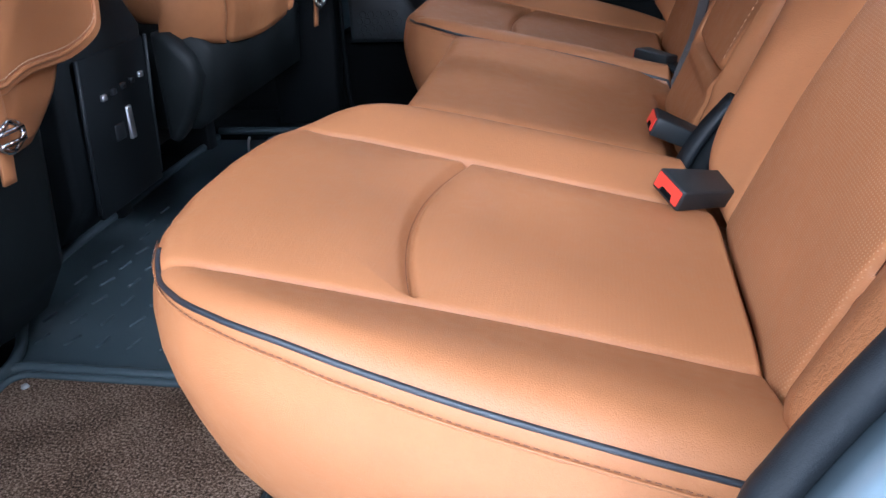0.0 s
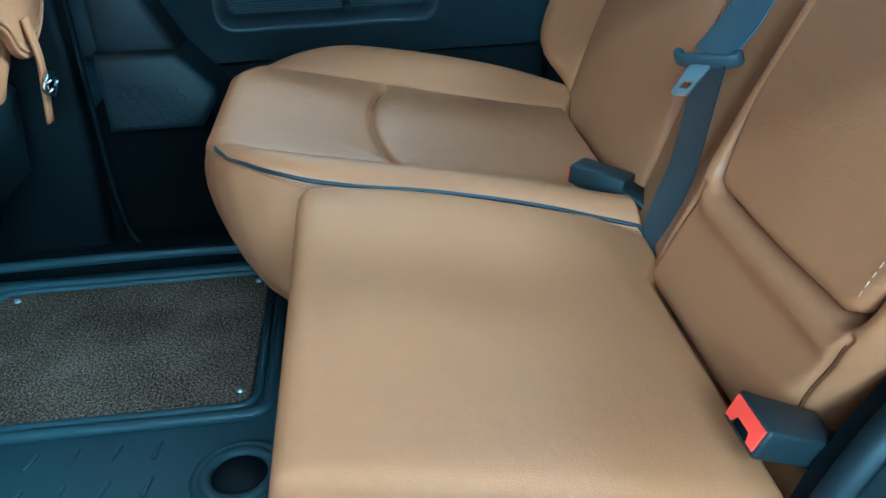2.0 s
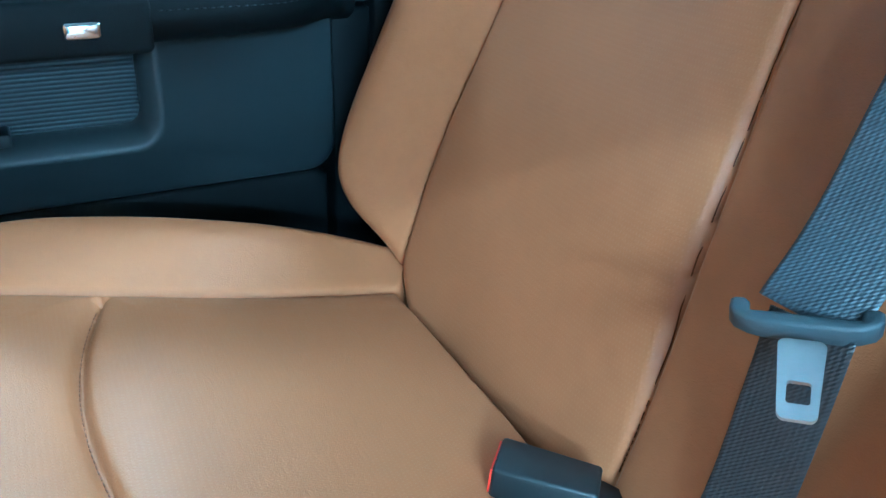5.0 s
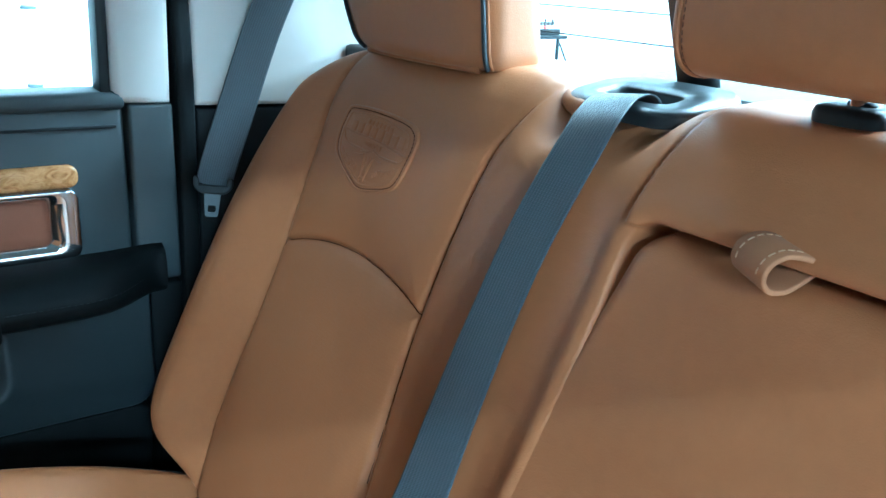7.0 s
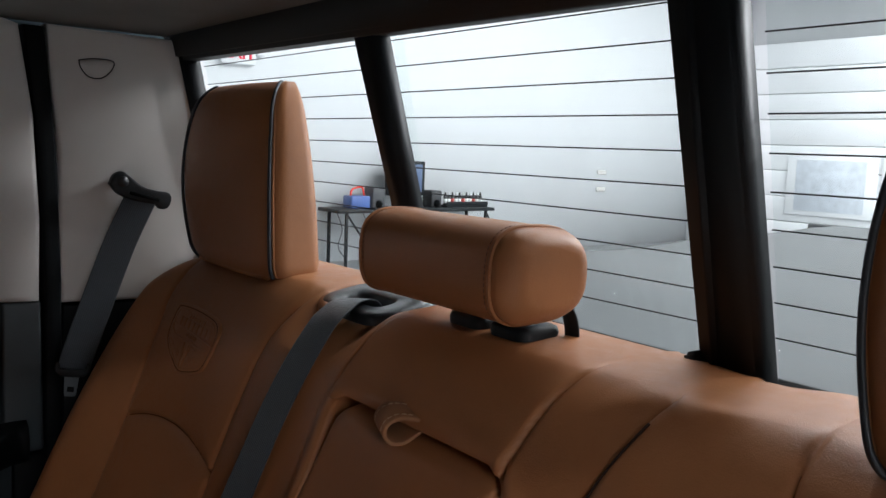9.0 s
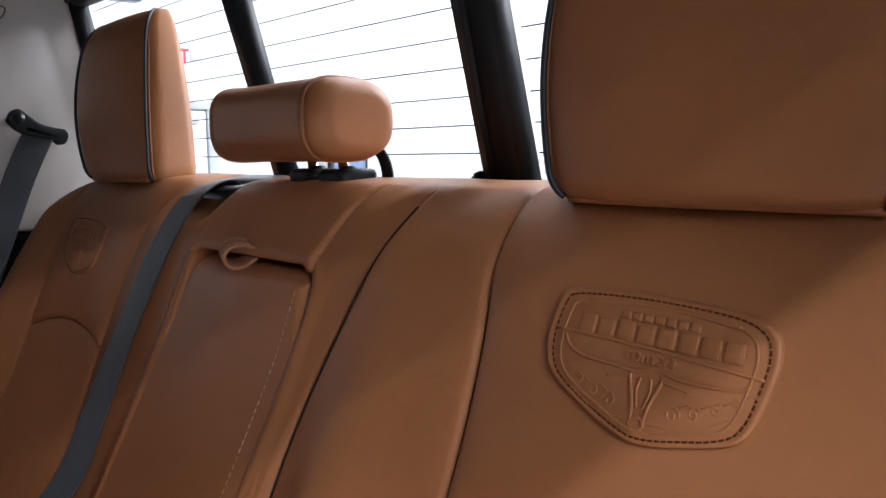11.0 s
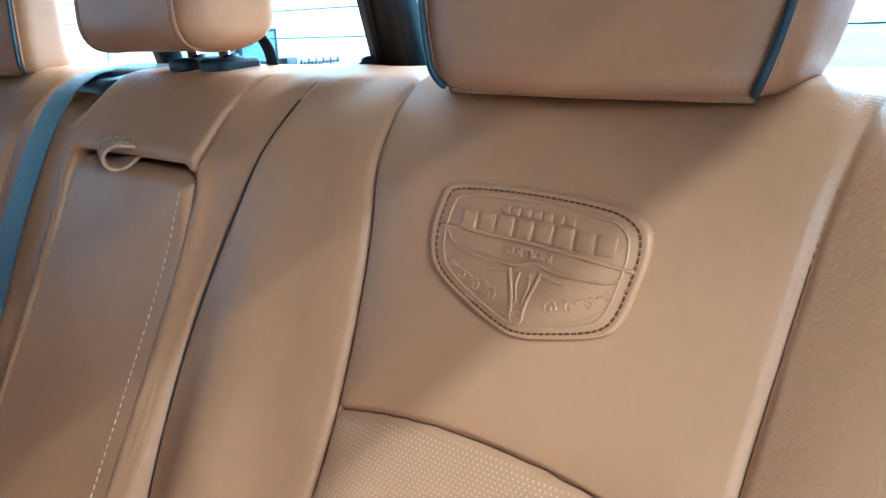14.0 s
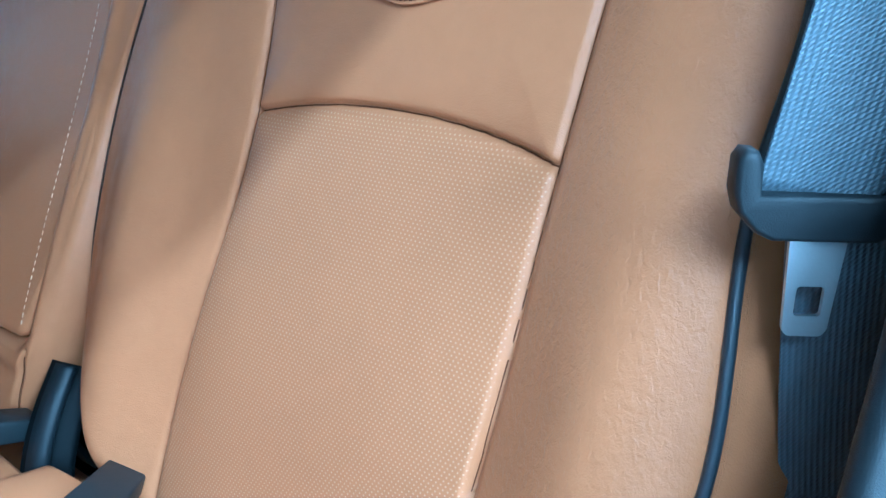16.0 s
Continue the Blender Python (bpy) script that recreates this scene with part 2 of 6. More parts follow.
def grille_material():
    m, nt, p = nodes_of("ribbed_charcoal_cloth")
    tc = nt.nodes.new("ShaderNodeTexCoord")
    w = nt.nodes.new("ShaderNodeTexWave")
    w.wave_type, w.bands_direction, w.inputs["Scale"].default_value = "BANDS", "Z", 75
    link(nt, tc.outputs["Object"], w.inputs["Vector"])
    r = ramp(nt, w.outputs["Fac"], ((0.2, (0.022, 0.030, 0.036)), (0.8, (0.055, 0.070, 0.080))))
    link(nt, r.outputs[0], p.inputs["Base Color"])
    link(nt, bump(nt, w.outputs["Fac"], 0.7, 0.0015).outputs[0], p.inputs["Normal"])
    p.inputs["Roughness"].default_value = 0.8
    return m


GRILLE = grille_material()

# ---- mesh helpers ----


def thing(name, at=(0, 0, 0), label="", category="", group="", kind=""):
    e = new(name)
    e.empty_display_size = 0.05
    e.location = at
    return tagged(e, label, category, group, kind)


def mesh_object(name, me, material, parent=None, label="", smooth=True):
    for mt in material if isinstance(material, (list, tuple)) else [material]:
        me.materials.append(mt)
    if smooth:
        me.polygons.foreach_set("use_smooth", [True] * len(me.polygons))
    ob = new(name, me)
    if parent is not None:
        ob.parent = parent
        base = Vector((0, 0, 0))
        up = parent
        while up is not None:
            base += up.location
            up = up.parent
        ob.location = -base
    return tagged(ob, label)


def part(name, bm, material, parent=None, label="", smooth=True):
    me = bpy.data.meshes.new(name)
    bm.normal_update()
    bm.to_mesh(me)
    bm.free()
    return mesh_object(name, me, material, parent, label, smooth)


def data_part(name, verts, faces, material, parent=None, label="", uv=None, smooth=True):
    me = bpy.data.meshes.new(name)
    me.from_pydata([tuple(v) for v in verts], [], faces)
    if uv is not None:
        lay = me.uv_layers.new(name="UVMap")
        idx = np.zeros(len(me.loops), dtype=np.int32)
        me.loops.foreach_get("vertex_index", idx)
        lay.data.foreach_set("uv", np.asarray(uv, dtype=np.float32)[idx].ravel())
    me.update()
    return mesh_object(name, me, material, parent, label, smooth)


def rbox(x0, x1, y0, y1, z0, z1, r=0.004, seg=2, m=None, bm=None):
    """A box with rounded edges."""
    own = bmesh.new()
    bmesh.ops.create_cube(own, size=1.0)
    for v in own.verts:
        v.co = Vector(((x0 + x1) / 2 + v.co.x * (x1 - x0), (y0 + y1) / 2 + v.co.y * (y1 - y0), (z0 + z1) / 2 + v.co.z * (z1 - z0)))
    if r:
        bmesh.ops.bevel(own, geom=own.edges[:], offset=r, segments=seg, profile=0.5, affect="EDGES")
    if m is not None:
        own.transform(m)
    if bm is None:
        return own
    tmp = bpy.data.meshes.new("tmp")
    own.to_mesh(tmp)
    own.free()
    bm.from_mesh(tmp)
    bpy.data.meshes.remove(tmp)
    return bm


def cyl(p0, p1, r0, r1=None, seg=20, cap=True):
    bm = bmesh.new()
    p0, p1 = Vector(p0), Vector(p1)
    d = p1 - p0
    m = Matrix.Translation((p0 + p1) / 2) @ d.to_track_quat("Z", "Y").to_matrix().to_4x4()
    bmesh.ops.create_cone(bm, cap_ends=cap, segments=seg, radius1=r0, radius2=r0 if r1 is None else r1, depth=d.length, matrix=m)
    return bm


def prism(outline, y0, y1, r=0.003, axis="y"):
    """A plate with the given outline in x, z (or x, y for axis z; y, z for axis x), between two levels, with rounded rims."""
    bm = bmesh.new()
    vs = [bm.verts.new(Vector(c)) for c in ([(a, y0, b) for a, b in outline] if axis == "y" else [(a, b, y0) for a, b in outline] if axis == "z" else [(y0, a, b) for a, b in outline])]
    f = bm.faces.new(vs)
    out = bmesh.ops.extrude_face_region(bm, geom=[f])
    step = Vector((0, y1 - y0, 0)) if axis == "y" else Vector((0, 0, y1 - y0)) if axis == "z" else Vector((y1 - y0, 0, 0))
    for v in [g for g in out["geom"] if isinstance(g, bmesh.types.BMVert)]:
        v.co += step
    bmesh.ops.recalc_face_normals(bm, faces=bm.faces[:])
    if r:
        bmesh.ops.bevel(bm, geom=[e for e in bm.edges if all(len(fc.verts) > 4 or True for fc in e.link_faces) and any(len(fc.verts) == len(outline) and len(outline) != 4 or len(outline) == 4 for fc in e.link_faces)],
                        offset=r, segments=2, profile=0.5, affect="EDGES")
    return bm


def round_rect(a0, a1, b0, b1, r, n=6):
    pts = []
    for ca, cb, s in ((a1 - r, b1 - r, 0), (a0 + r, b1 - r, 90), (a0 + r, b0 + r, 180), (a1 - r, b0 + r, 270)):
        for k in range(n + 1):
            t = radians(s + 90 * k / n)
            pts.append((ca + r * math.cos(t), cb + r * math.sin(t)))
    return pts


def smooth_path(pts, n=60):
    """A rounded curve through the points."""
    p = [np.array(q, float) for q in pts]
    p = [2 * p[0] - p[1]] + p + [2 * p[-1] - p[-2]]
    out = []
    spans = len(p) - 3
    for i in range(n + 1):
        s = i / n * spans
        k = min(int(s), spans - 1)
        t = s - k
        a, b, c, d = p[k:k + 4]
        out.append(0.5 * (2 * b + (c - a) * t + (2 * a - 5 * b + 4 * c - d) * t * t + (3 * b - a - 3 * c + d) * t ** 3))
    return np.array(out)


def tube(points, r, seg=8, squash=1.0):
    pts = np.asarray(points, float)
    n = len(pts)
    tan = np.gradient(pts, axis=0)
    tan /= np.linalg.norm(tan, axis=1)[:, None] + 1e-12
    up = np.array((0, 0, 1.0)) if abs(tan[0][2]) < 0.9 else np.array((1.0, 0, 0))
    verts = []
    for i in range(n):
        a = np.cross(tan[i], up)
        a /= np.linalg.norm(a) + 1e-12
        b = np.cross(a, tan[i])
        up = b
        for k in range(seg):
            t = 2 * math.pi * k / seg
            verts.append(pts[i] + r * (math.cos(t) * a + squash * math.sin(t) * b))
    faces = [(i * seg + k, i * seg + (k + 1) % seg, (i + 1) * seg + (k + 1) % seg, (i + 1) * seg + k) for i in range(n - 1) for k in range(seg)]
    faces += [tuple(range(seg))[::-1], tuple((n - 1) * seg + k for k in range(seg))]
    return verts, faces


def tube_part(name, points, r, material, parent, label="", seg=8, squash=1.0):
    v, f = tube(points, r, seg, squash)
    return data_part(name, v, f, material, parent, label)


def stitch_part(name, points, material, parent, pitch=0.006, length=0.0042, r=0.0006, label="", seg=5):
    pts = np.asarray(points, float)
    dist = np.concatenate([[0], np.cumsum(np.linalg.norm(np.diff(pts, axis=0), axis=1))])
    at = lambda s: np.array([np.interp(s, dist, pts[:, k]) for k in range(3)])
    verts, faces, s = [], [], 0.0
    while s + length < dist[-1]:
        v, f = tube([at(s), at(s + length * 0.5), at(s + length)], r, seg)
        faces += [tuple(i + len(verts) for i in q) for q in f]
        verts += v
        s += pitch
    return data_part(name, verts, faces, material, parent, label)


def ribbon(name, points, across, width, thick, material, parent, label=""):
    """A strap along the points; across: its direction of width at each point."""
    pts, ac = np.asarray(points, float), np.asarray(across, float)
    n = len(pts)
    tan = np.gradient(pts, axis=0)
    tan /= np.linalg.norm(tan, axis=1)[:, None]
    verts, uv = [], []
    run = np.concatenate([[0], np.cumsum(np.linalg.norm(np.diff(pts, axis=0), axis=1))])
    for i in range(n):
        a = ac[i] - tan[i] * (ac[i] @ tan[i])
        a /= np.linalg.norm(a)
        nn = np.cross(a, tan[i])
        for u, w in ((-0.5, -0.35), (-0.47, 0.5), (0.47, 0.5), (0.5, -0.35), (0.47, -0.5), (-0.47, -0.5)):
            verts.append(pts[i] + a * u * width + nn * w * thick)
            uv.append((u * width, run[i]))
    faces = [(i * 6 + k, i * 6 + (k + 1) % 6, i * 6 + 6 + (k + 1) % 6, i * 6 + 6 + k) for i in range(n - 1) for k in range(6)]
    faces += [(5, 4, 3, 2, 1, 0), tuple((n - 1) * 6 + k for k in range(6))]
    return data_part(name, verts, faces, material, parent, label, uv)


def curve(xs, ys):
    """A smooth function through a few knots."""
    xs, ys = np.array(xs, float), np.array(ys, float)
    d = np.gradient(ys, xs)

    def f(x):
        x = np.clip(np.asarray(x, float), xs[0], xs[-1])
        k = np.clip(np.searchsorted(xs, x) - 1, 0, len(xs) - 2)
        h = xs[k + 1] - xs[k]
        t = (x - xs[k]) / h
        return ((1 + 2 * t) * (1 - t) ** 2 * ys[k] + t * (1 - t) ** 2 * h * d[k] + t * t * (3 - 2 * t) * ys[k + 1] + t * t * (t - 1) * h * d[k + 1])
    return f


class Pillow:
    """An upholstered face: rows of constant q between pl(q) and pr(q), raised by height(p, q), rounded at its rim and closed by a skirt."""

    def __init__(self, q0, q1, pl, pr, height, place, radius, skirt, n=200, m=180, qscale=1.0):
        t = np.linspace(0, 1, m)
        b = 0.55 * t + 0.45 * (1 - np.cos(math.pi * t)) / 2
        q = q0 + (q1 - q0) * b
        t = np.linspace(0, 1, n)
        a = 0.6 * t + 0.4 * (1 - np.cos(math.pi * t)) / 2
        lo, hi = pl(q), pr(q)
        P = lo[:, None] + (hi - lo)[:, None] * a[None, :]
        Q = np.repeat(q[:, None], n, 1)
        loop = [(0, j) for j in range(n)] + [(i, n - 1) for i in range(1, m)] + [(m - 1, j) for j in range(n - 2, -1, -1)] + [(i, 0) for i in range(m - 2, 0, -1)]
        li, lj = np.array(loop).T
        O = np.stack([P[li, lj], Q[li, lj]], 1)
        A, D = O[::4], np.roll(O[::4], -1, 0) - O[::4]
        L2 = (D ** 2).sum(1) + 1e-12
        pts = np.stack([P.ravel(), Q.ravel()], 1)
        dist = np.full(len(pts), 9.0)
        for s, d, l2 in zip(A, D, L2):
            w = pts - s
            k = np.clip((w @ d) / l2, 0, 1)
            dist = np.minimum(dist, np.hypot(w[:, 0] - k * d[0], w[:, 1] - k * d[1]))
        dist = dist.reshape(P.shape)
        dist[li, lj] = 0
        radius = radius(P, Q) if callable(radius) else radius
        c = np.clip((radius - dist) / radius, 0, 1)
        h = height(P, Q) - radius * (1 - np.sqrt(np.maximum(1 - c * c, 0)))
        self.P, self.Q, self.h, self.place, self.n, self.m = P, Q, h, place, n, m
        tan = np.roll(O, -3, 0) - np.roll(O, 3, 0)
        nrm = np.stack([tan[:, 1], -tan[:, 0]], 1)
        nrm /= np.linalg.norm(nrm, axis=1)[:, None] + 1e-9
        self.O, self.nrm, self.hl = O, nrm, h[li, lj]
        verts = [place(P.ravel(), Q.ravel(), h.ravel())]
        uv = [np.stack([P.ravel(), Q.ravel()], 1)]
        idx = np.arange(m * n).reshape(m, n)
        ring = idx[li, lj]
        K = len(O)
        count = m * n
        self.rings = []
        faces_s = []
        for o, drop in skirt:
            S = O + nrm * o * np.array((1.0, qscale))
            verts.append(place(S[:, 0], S[:, 1], self.hl - drop))
            self.rings.append(verts[-1])
            uv.append(np.stack([S[:, 0], S[:, 1] + drop], 1))
            nxt = np.arange(count, count + K)
            faces_s.append(np.stack([ring, nxt, np.roll(nxt, -1), np.roll(ring, -1)], 1))
            ring, count = nxt, count + K
        self.bottom = tuple(int(i) for i in ring)
        self.verts, self.uv = np.concatenate(verts), np.concatenate(uv)
        self.quads = np.stack([idx[:-1, :-1], idx[:-1, 1:], idx[1:, 1:], idx[1:, :-1]], -1).reshape(-1, 4)
        self.skirt_faces = np.concatenate(faces_s) if faces_s else np.zeros((0, 4), int)
        self.attrs = {}
        allf = np.concatenate([self.quads, self.skirt_faces])
        fn = np.cross(self.verts[allf[:, 2]] - self.verts[allf[:, 0]], self.verts[allf[:, 3]] - self.verts[allf[:, 1]])
        acc = np.zeros_like(self.verts)
        for k in range(4):
            np.add.at(acc, allf[:, k], fn)
        self.normals = acc / (np.linalg.norm(acc, axis=1)[:, None] + 1e-15)
        self.cp = P[:-1, :-1].ravel() / 2 + P[1:, 1:].ravel() / 2
        self.cq = Q[:-1, :-1].ravel() / 2 + Q[1:, 1:].ravel() / 2

    def piece(self, name, mask, material, parent, label="", skirt=False, flip=False):
        f = self.quads[mask]
        if skirt:
            f = np.concatenate([f, self.skirt_faces])
        if flip:
            f = f[:, ::-1]
        used = np.unique(np.concatenate([f.ravel(), np.array(self.bottom) if skirt else np.zeros(0, int)])).astype(int)
        remap = np.full(len(self.verts), -1)
        remap[used] = np.arange(len(used))
        faces = [tuple(q) for q in remap[f].tolist()]
        if skirt:
            cap = tuple(int(remap[i]) for i in self.bottom)
            faces.append(cap[::-1] if flip else cap)
        ob = data_part(name, self.verts[used], faces, material, parent, label, self.uv[used])
        for key, vals in self.attrs.items():
            at = ob.data.attributes.new(key, "FLOAT", "POINT")
            at.data.foreach_set("value", np.asarray(vals, np.float32)[used])
        n3 = self.normals[used] * (-1 if flip else 1)
        ob.data.normals_split_custom_set_from_vertices([tuple(v) for v in n3])
        return ob

    def attribute(self, key, fn):
        """A value for each vertex, from its p and q."""
        self.attrs[key] = fn(self.uv[:, 0], self.uv[:, 1]) * np.where(np.arange(len(self.uv)) < self.m * self.n, 1, 0) - np.where(np.arange(len(self.uv)) < self.m * self.n, 0, 1)

    def on(self, p, q, lift=0.0):
        """The place on the face at p, q, lifted off it."""
        out = []
        for a, b in zip(p, q):
            i = np.clip(np.searchsorted(self.Q[:, 0], b), 1, self.m - 1)
            r0, r1 = self.Q[i - 1, 0], self.Q[i, 0]
            k = np.clip((b - r0) / (r1 - r0), 0, 1)
            ha = np.interp(a, self.P[i - 1], self.h[i - 1])
            hb = np.interp(a, self.P[i], self.h[i])
            out.append(self.place(np.array([a]), np.array([b]), np.array([ha + (hb - ha) * k + lift]))[0])
        return np.array(out)


def groove(d, width=0.0035, depth=0.005):
    return depth * np.exp(-(d / width) ** 2)


def puff(d, reach=0.03, rise=0.006):
    return rise * (1 - np.exp(-(np.abs(d) / reach)))


def ease(x, a, b):
    t = np.clip((x - a) / (b - a), 0, 1)
    return t * t * (3 - 2 * t)


def smoothed(path, n=4):
    """The path with its small unevenness evened out."""
    p = np.asarray(path)
    pad = np.concatenate([np.repeat(p[:1], n, 0), p, np.repeat(p[-1:], n, 0)])
    return np.stack([pad[i:i + 2 * n + 1].mean(0) for i in range(len(p))])

# ---- the rear bench ----


def cushion_top(x):
    return 0.332 - 0.20 * (x - 0.08)


def outboard_cushion(s, inner, outer, label, in_crest):
    seat = thing("rear_seat_cushion", (0.28, s * 0.43, 0.05), label, "seat cushion", "rear seat cushions")
    if s > 0:
        pl, pr = curve(*inner), curve(*outer)
    else:
        a, b = curve(*outer), curve(*inner)
        pl, pr = (lambda x: -a(x)), (lambda x: -b(x))

    def arc(w):
        return 0.249 - 0.025 * (1 - ((w - 0.4225) / 0.1375) ** 2)

    def side_seam(Q):
        return 0.560 + 0.018 * ease(Q, 0.40, 0.10) + 0.010 * ease(Q, 0.14, 0.07)

    def height(P, Q):
        w = np.abs(P)
        d1, d2 = w - 0.285 - 0.012 * ease(Q, 0.15, 0.06), w - side_seam(Q)
        mid = (w > 0.285) & (w < 0.56)
        d3 = np.where(mid, Q - arc(w), 9.0)
        near = np.minimum(np.minimum(np.abs(d1), np.abs(d2)), np.abs(d3))
        h = cushion_top(Q) + 0.018 * (0.4 + 0.6 * ease(Q, 0.07, 0.22)) * np.exp(-((w - 0.650) / 0.055) ** 2) + 0.014 * np.exp(-((w - in_crest) / 0.045) ** 2)
        fade = ease(Q, 0.062, 0.125)
        h = h + (puff(near, 0.020, 0.009) - 0.009) * fade
        h = h - 0.004 * np.exp(-(((w - 0.42) / 0.12) ** 2 + ((Q - 0.40) / 0.09) ** 2))
        h = h - (groove(d1, 0.0034, 0.0045) + groove(d2, 0.0034, 0.0045)) * fade - groove(d3, 0.0034, 0.0060)
        h = h - 0.010 * s * (s > 0) * np.exp(-((P - 0.285) / 0.045) ** 2 - ((Q - 0.46) / 0.05) ** 2)
        lead = 0.024 * (s < 0) * np.exp(-((w - 0.205) / 0.06) ** 2) - 0.045 * (s > 0) * ease(w, 0.54, 0.62)
        return h - 0.085 * ease(Q + lead, 0.480 - 0.006 * (s > 0), 0.504 - 0.006 * (s > 0))

    skirt = [(0.002, 0.006), (0.004, 0.018), (0.004, 0.035), (0.000, 0.06), (-0.008, 0.09), (-0.020, 0.125), (-0.036, 0.155), (-0.060, 0.185), (-0.09, 0.200)]
    pw = Pillow(0.047 if s < 0 else 0.054, 0.53, pl, pr, height, lambda p, q, h: np.stack([q, p, h], -1), 0.030, skirt, 300, 280)
    w = np.abs(pw.cp)

    def panel(P, Q):
        v = np.abs(P)
        return np.minimum(np.minimum(np.minimum(v - 0.285, 0.56 - v), Q - 0.09), np.abs(Q - arc(v)))

    pw.attribute("panel", panel)
    inside = (w > 0.285) & (w < 0.56) & (pw.cq > 0.10)
    front = inside & (pw.cq < arc(w))
    pw.piece("cover", ~inside, CUSHION_LEATHER, seat, "smooth tan leather cover", skirt=True, flip=True)
    pw.piece("front_insert", front, CUSHION_LEATHER, seat, "perforated tan leather panel", flip=True)
    pw.piece("rear_insert", inside & ~front, CUSHION_LEATHER, seat, "perforated tan leather panel", flip=True)
    # dark piping round the rim
    xs = np.concatenate([np.linspace(0.056, 0.08, 16), np.linspace(0.083, 0.495, 60)])
    for edge, sign in ((pl, -1), (pr, 1)):
        outside = sign * s > 0
        ps = xs[xs > 0.064] if outside or s > 0 else xs[xs < 0.14]
        fade = np.clip((ps - 0.056) / 0.03, 0, 1)
        path = pw.on(edge(ps) - sign * (0.006 if outside else 0.004), ps + 0.006 * (1 - fade), 0.0008)
        tube_part("piping", path, 0.0021, PIPING, seat, "black piping", 8)
        path = pw.on(edge(xs) - sign * 0.0012, xs + 0.002) + np.array([0, 0.0012 * sign, 0])
        tube_part("skirt_seam", path, 0.0011, LEATHER, seat, "", 6)
        stitch_part("stitching", path + np.array([0, 0.0012 * sign, 0.0035]), DARK_THREAD, seat, 0.0055, 0.0034, 0.0004)
    # thread along the cross seam
    ws = np.linspace(0.292, 0.553, 60)
    stitch_part("stitching", pw.on(s * ws, arc(ws) - 0.0012, 0.0002), DARK_THREAD, seat, 0.0050, 0.0032, 0.0005)
    part("base_tray", rbox(0.14, 0.50, *sorted((s * 0.26, s * 0.62)), 0.085, 0.145, 0.012), BLACK, seat, "black plastic tray under the cushion")
    for yy in (0.29, 0.58):
        part("bracket", rbox(0.24, 0.46, s * yy - 0.02, s * yy + 0.02, 0.0, 0.10, 0.006), BLACK, seat)
    return pw


OUTER = ((0.047, 0.051, 0.063, 0.08, 0.11, 0.15, 0.20, 0.27, 0.39, 0.53), (0.475, 0.515, 0.562, 0.595, 0.628, 0.652, 0.668, 0.680, 0.690, 0.694))
OUTER_FAR = (OUTER[0], (0.475, 0.508, 0.550, 0.583, 0.620, 0.650, 0.672, 0.684, 0.671, 0.622))
near_cushion = outboard_cushion(-1, ((0.047, 0.051, 0.063, 0.08, 0.11, 0.15, 0.20, 0.30, 0.40, 0.53), (0.40, 0.355, 0.30, 0.262, 0.222, 0.192, 0.180, 0.177, 0.180, 0.188)), OUTER,
                                "tan leather rear seat cushion with perforated panels and black piping", 0.215)
far_cushion = outboard_cushion(1, ((0.047, 0.051, 0.063, 0.08, 0.11, 0.15, 0.20, 0.27, 0.37, 0.48, 0.53), (0.40, 0.350, 0.302, 0.270, 0.242, 0.226, 0.222, 0.226, 0.222, 0.205, 0.198)), OUTER_FAR,
                               "tan leather rear seat cushion with perforated panels beside the closed door", 0.245)


def middle_cushion():
    seat = thing("middle_seat_cushion", (0.3, 0.025, 0.05), "plain smooth tan leather centre seat cushion between two piped cushions", "seat cushion", "rear seat cushions")
    pl = curve((0.152, 0.158, 0.172, 0.20, 0.53), (-0.150, -0.165, -0.174, -0.178, -0.182))
    pr = curve((0.152, 0.158, 0.172, 0.20, 0.27, 0.40, 0.53), (0.200, 0.212, 0.219, 0.223, 0.228, 0.222, 0.20))

    def height(P, Q):
        h = cushion_top(Q) - 0.004 - 0.05 * (P - 0.025) ** 2 + 0.004 * np.exp(-((Q - 0.26) / 0.1) ** 2)
        h = h + 0.006 * ease(P, 0.10, 0.20) - 0.004 * np.exp(-((P + 0.16) / 0.012) ** 2)
        return h - 0.012 * ease(Q, 0.42, 0.48) - 0.05 * ease(Q - 0.025 * ease(P, 0.11, 0.17), 0.447, 0.474)

    skirt = [(0.002, 0.008), (0.003, 0.03), (0.002, 0.08), (-0.003, 0.14), (-0.008, 0.20), (-0.014, 0.26)]
    pw = Pillow(0.152, 0.53, pl, pr, height, lambda p, q, h: np.stack([q, p, h], -1), 0.020, skirt, 150, 150)
    pw.piece("cover", np.ones(len(pw.cp), bool), LEATHER, seat, "", skirt=True, flip=True)
    q = np.linspace(0.175, 0.5, 60)
    stitch_part("stitching", pw.on(np.full(60, -0.166), q, 0.0004), DARK_THREAD, seat, 0.0055, 0.0036, 0.0004)
    tube_part("edge_welt", smoothed(pw.on(np.full(60, -0.171), q, 0.0006)), 0.0024, LEATHER, seat, "", 8)
    v = [(0.157, 0.214, z) for z in np.linspace(0.30, 0.13, 20)]
    tube_part("corner_seam", v, 0.0016, LEATHER, seat, "", 6)
    part("base_tray", rbox(0.20, 0.50, -0.13, 0.18, 0.03, 0.07, 0.01), BLACK, seat)
    part("bracket", rbox(0.30, 0.46, -0.02, 0.06, 0.0, 0.04, 0.006), BLACK, seat)
    return pw


mid_cushion = middle_cushion()


def back_x(z):
    return 0.502 + 0.41 * (z - 0.26)


def back_place(p, q, h):
    return np.stack([back_x(q) - h, p, q], -1)


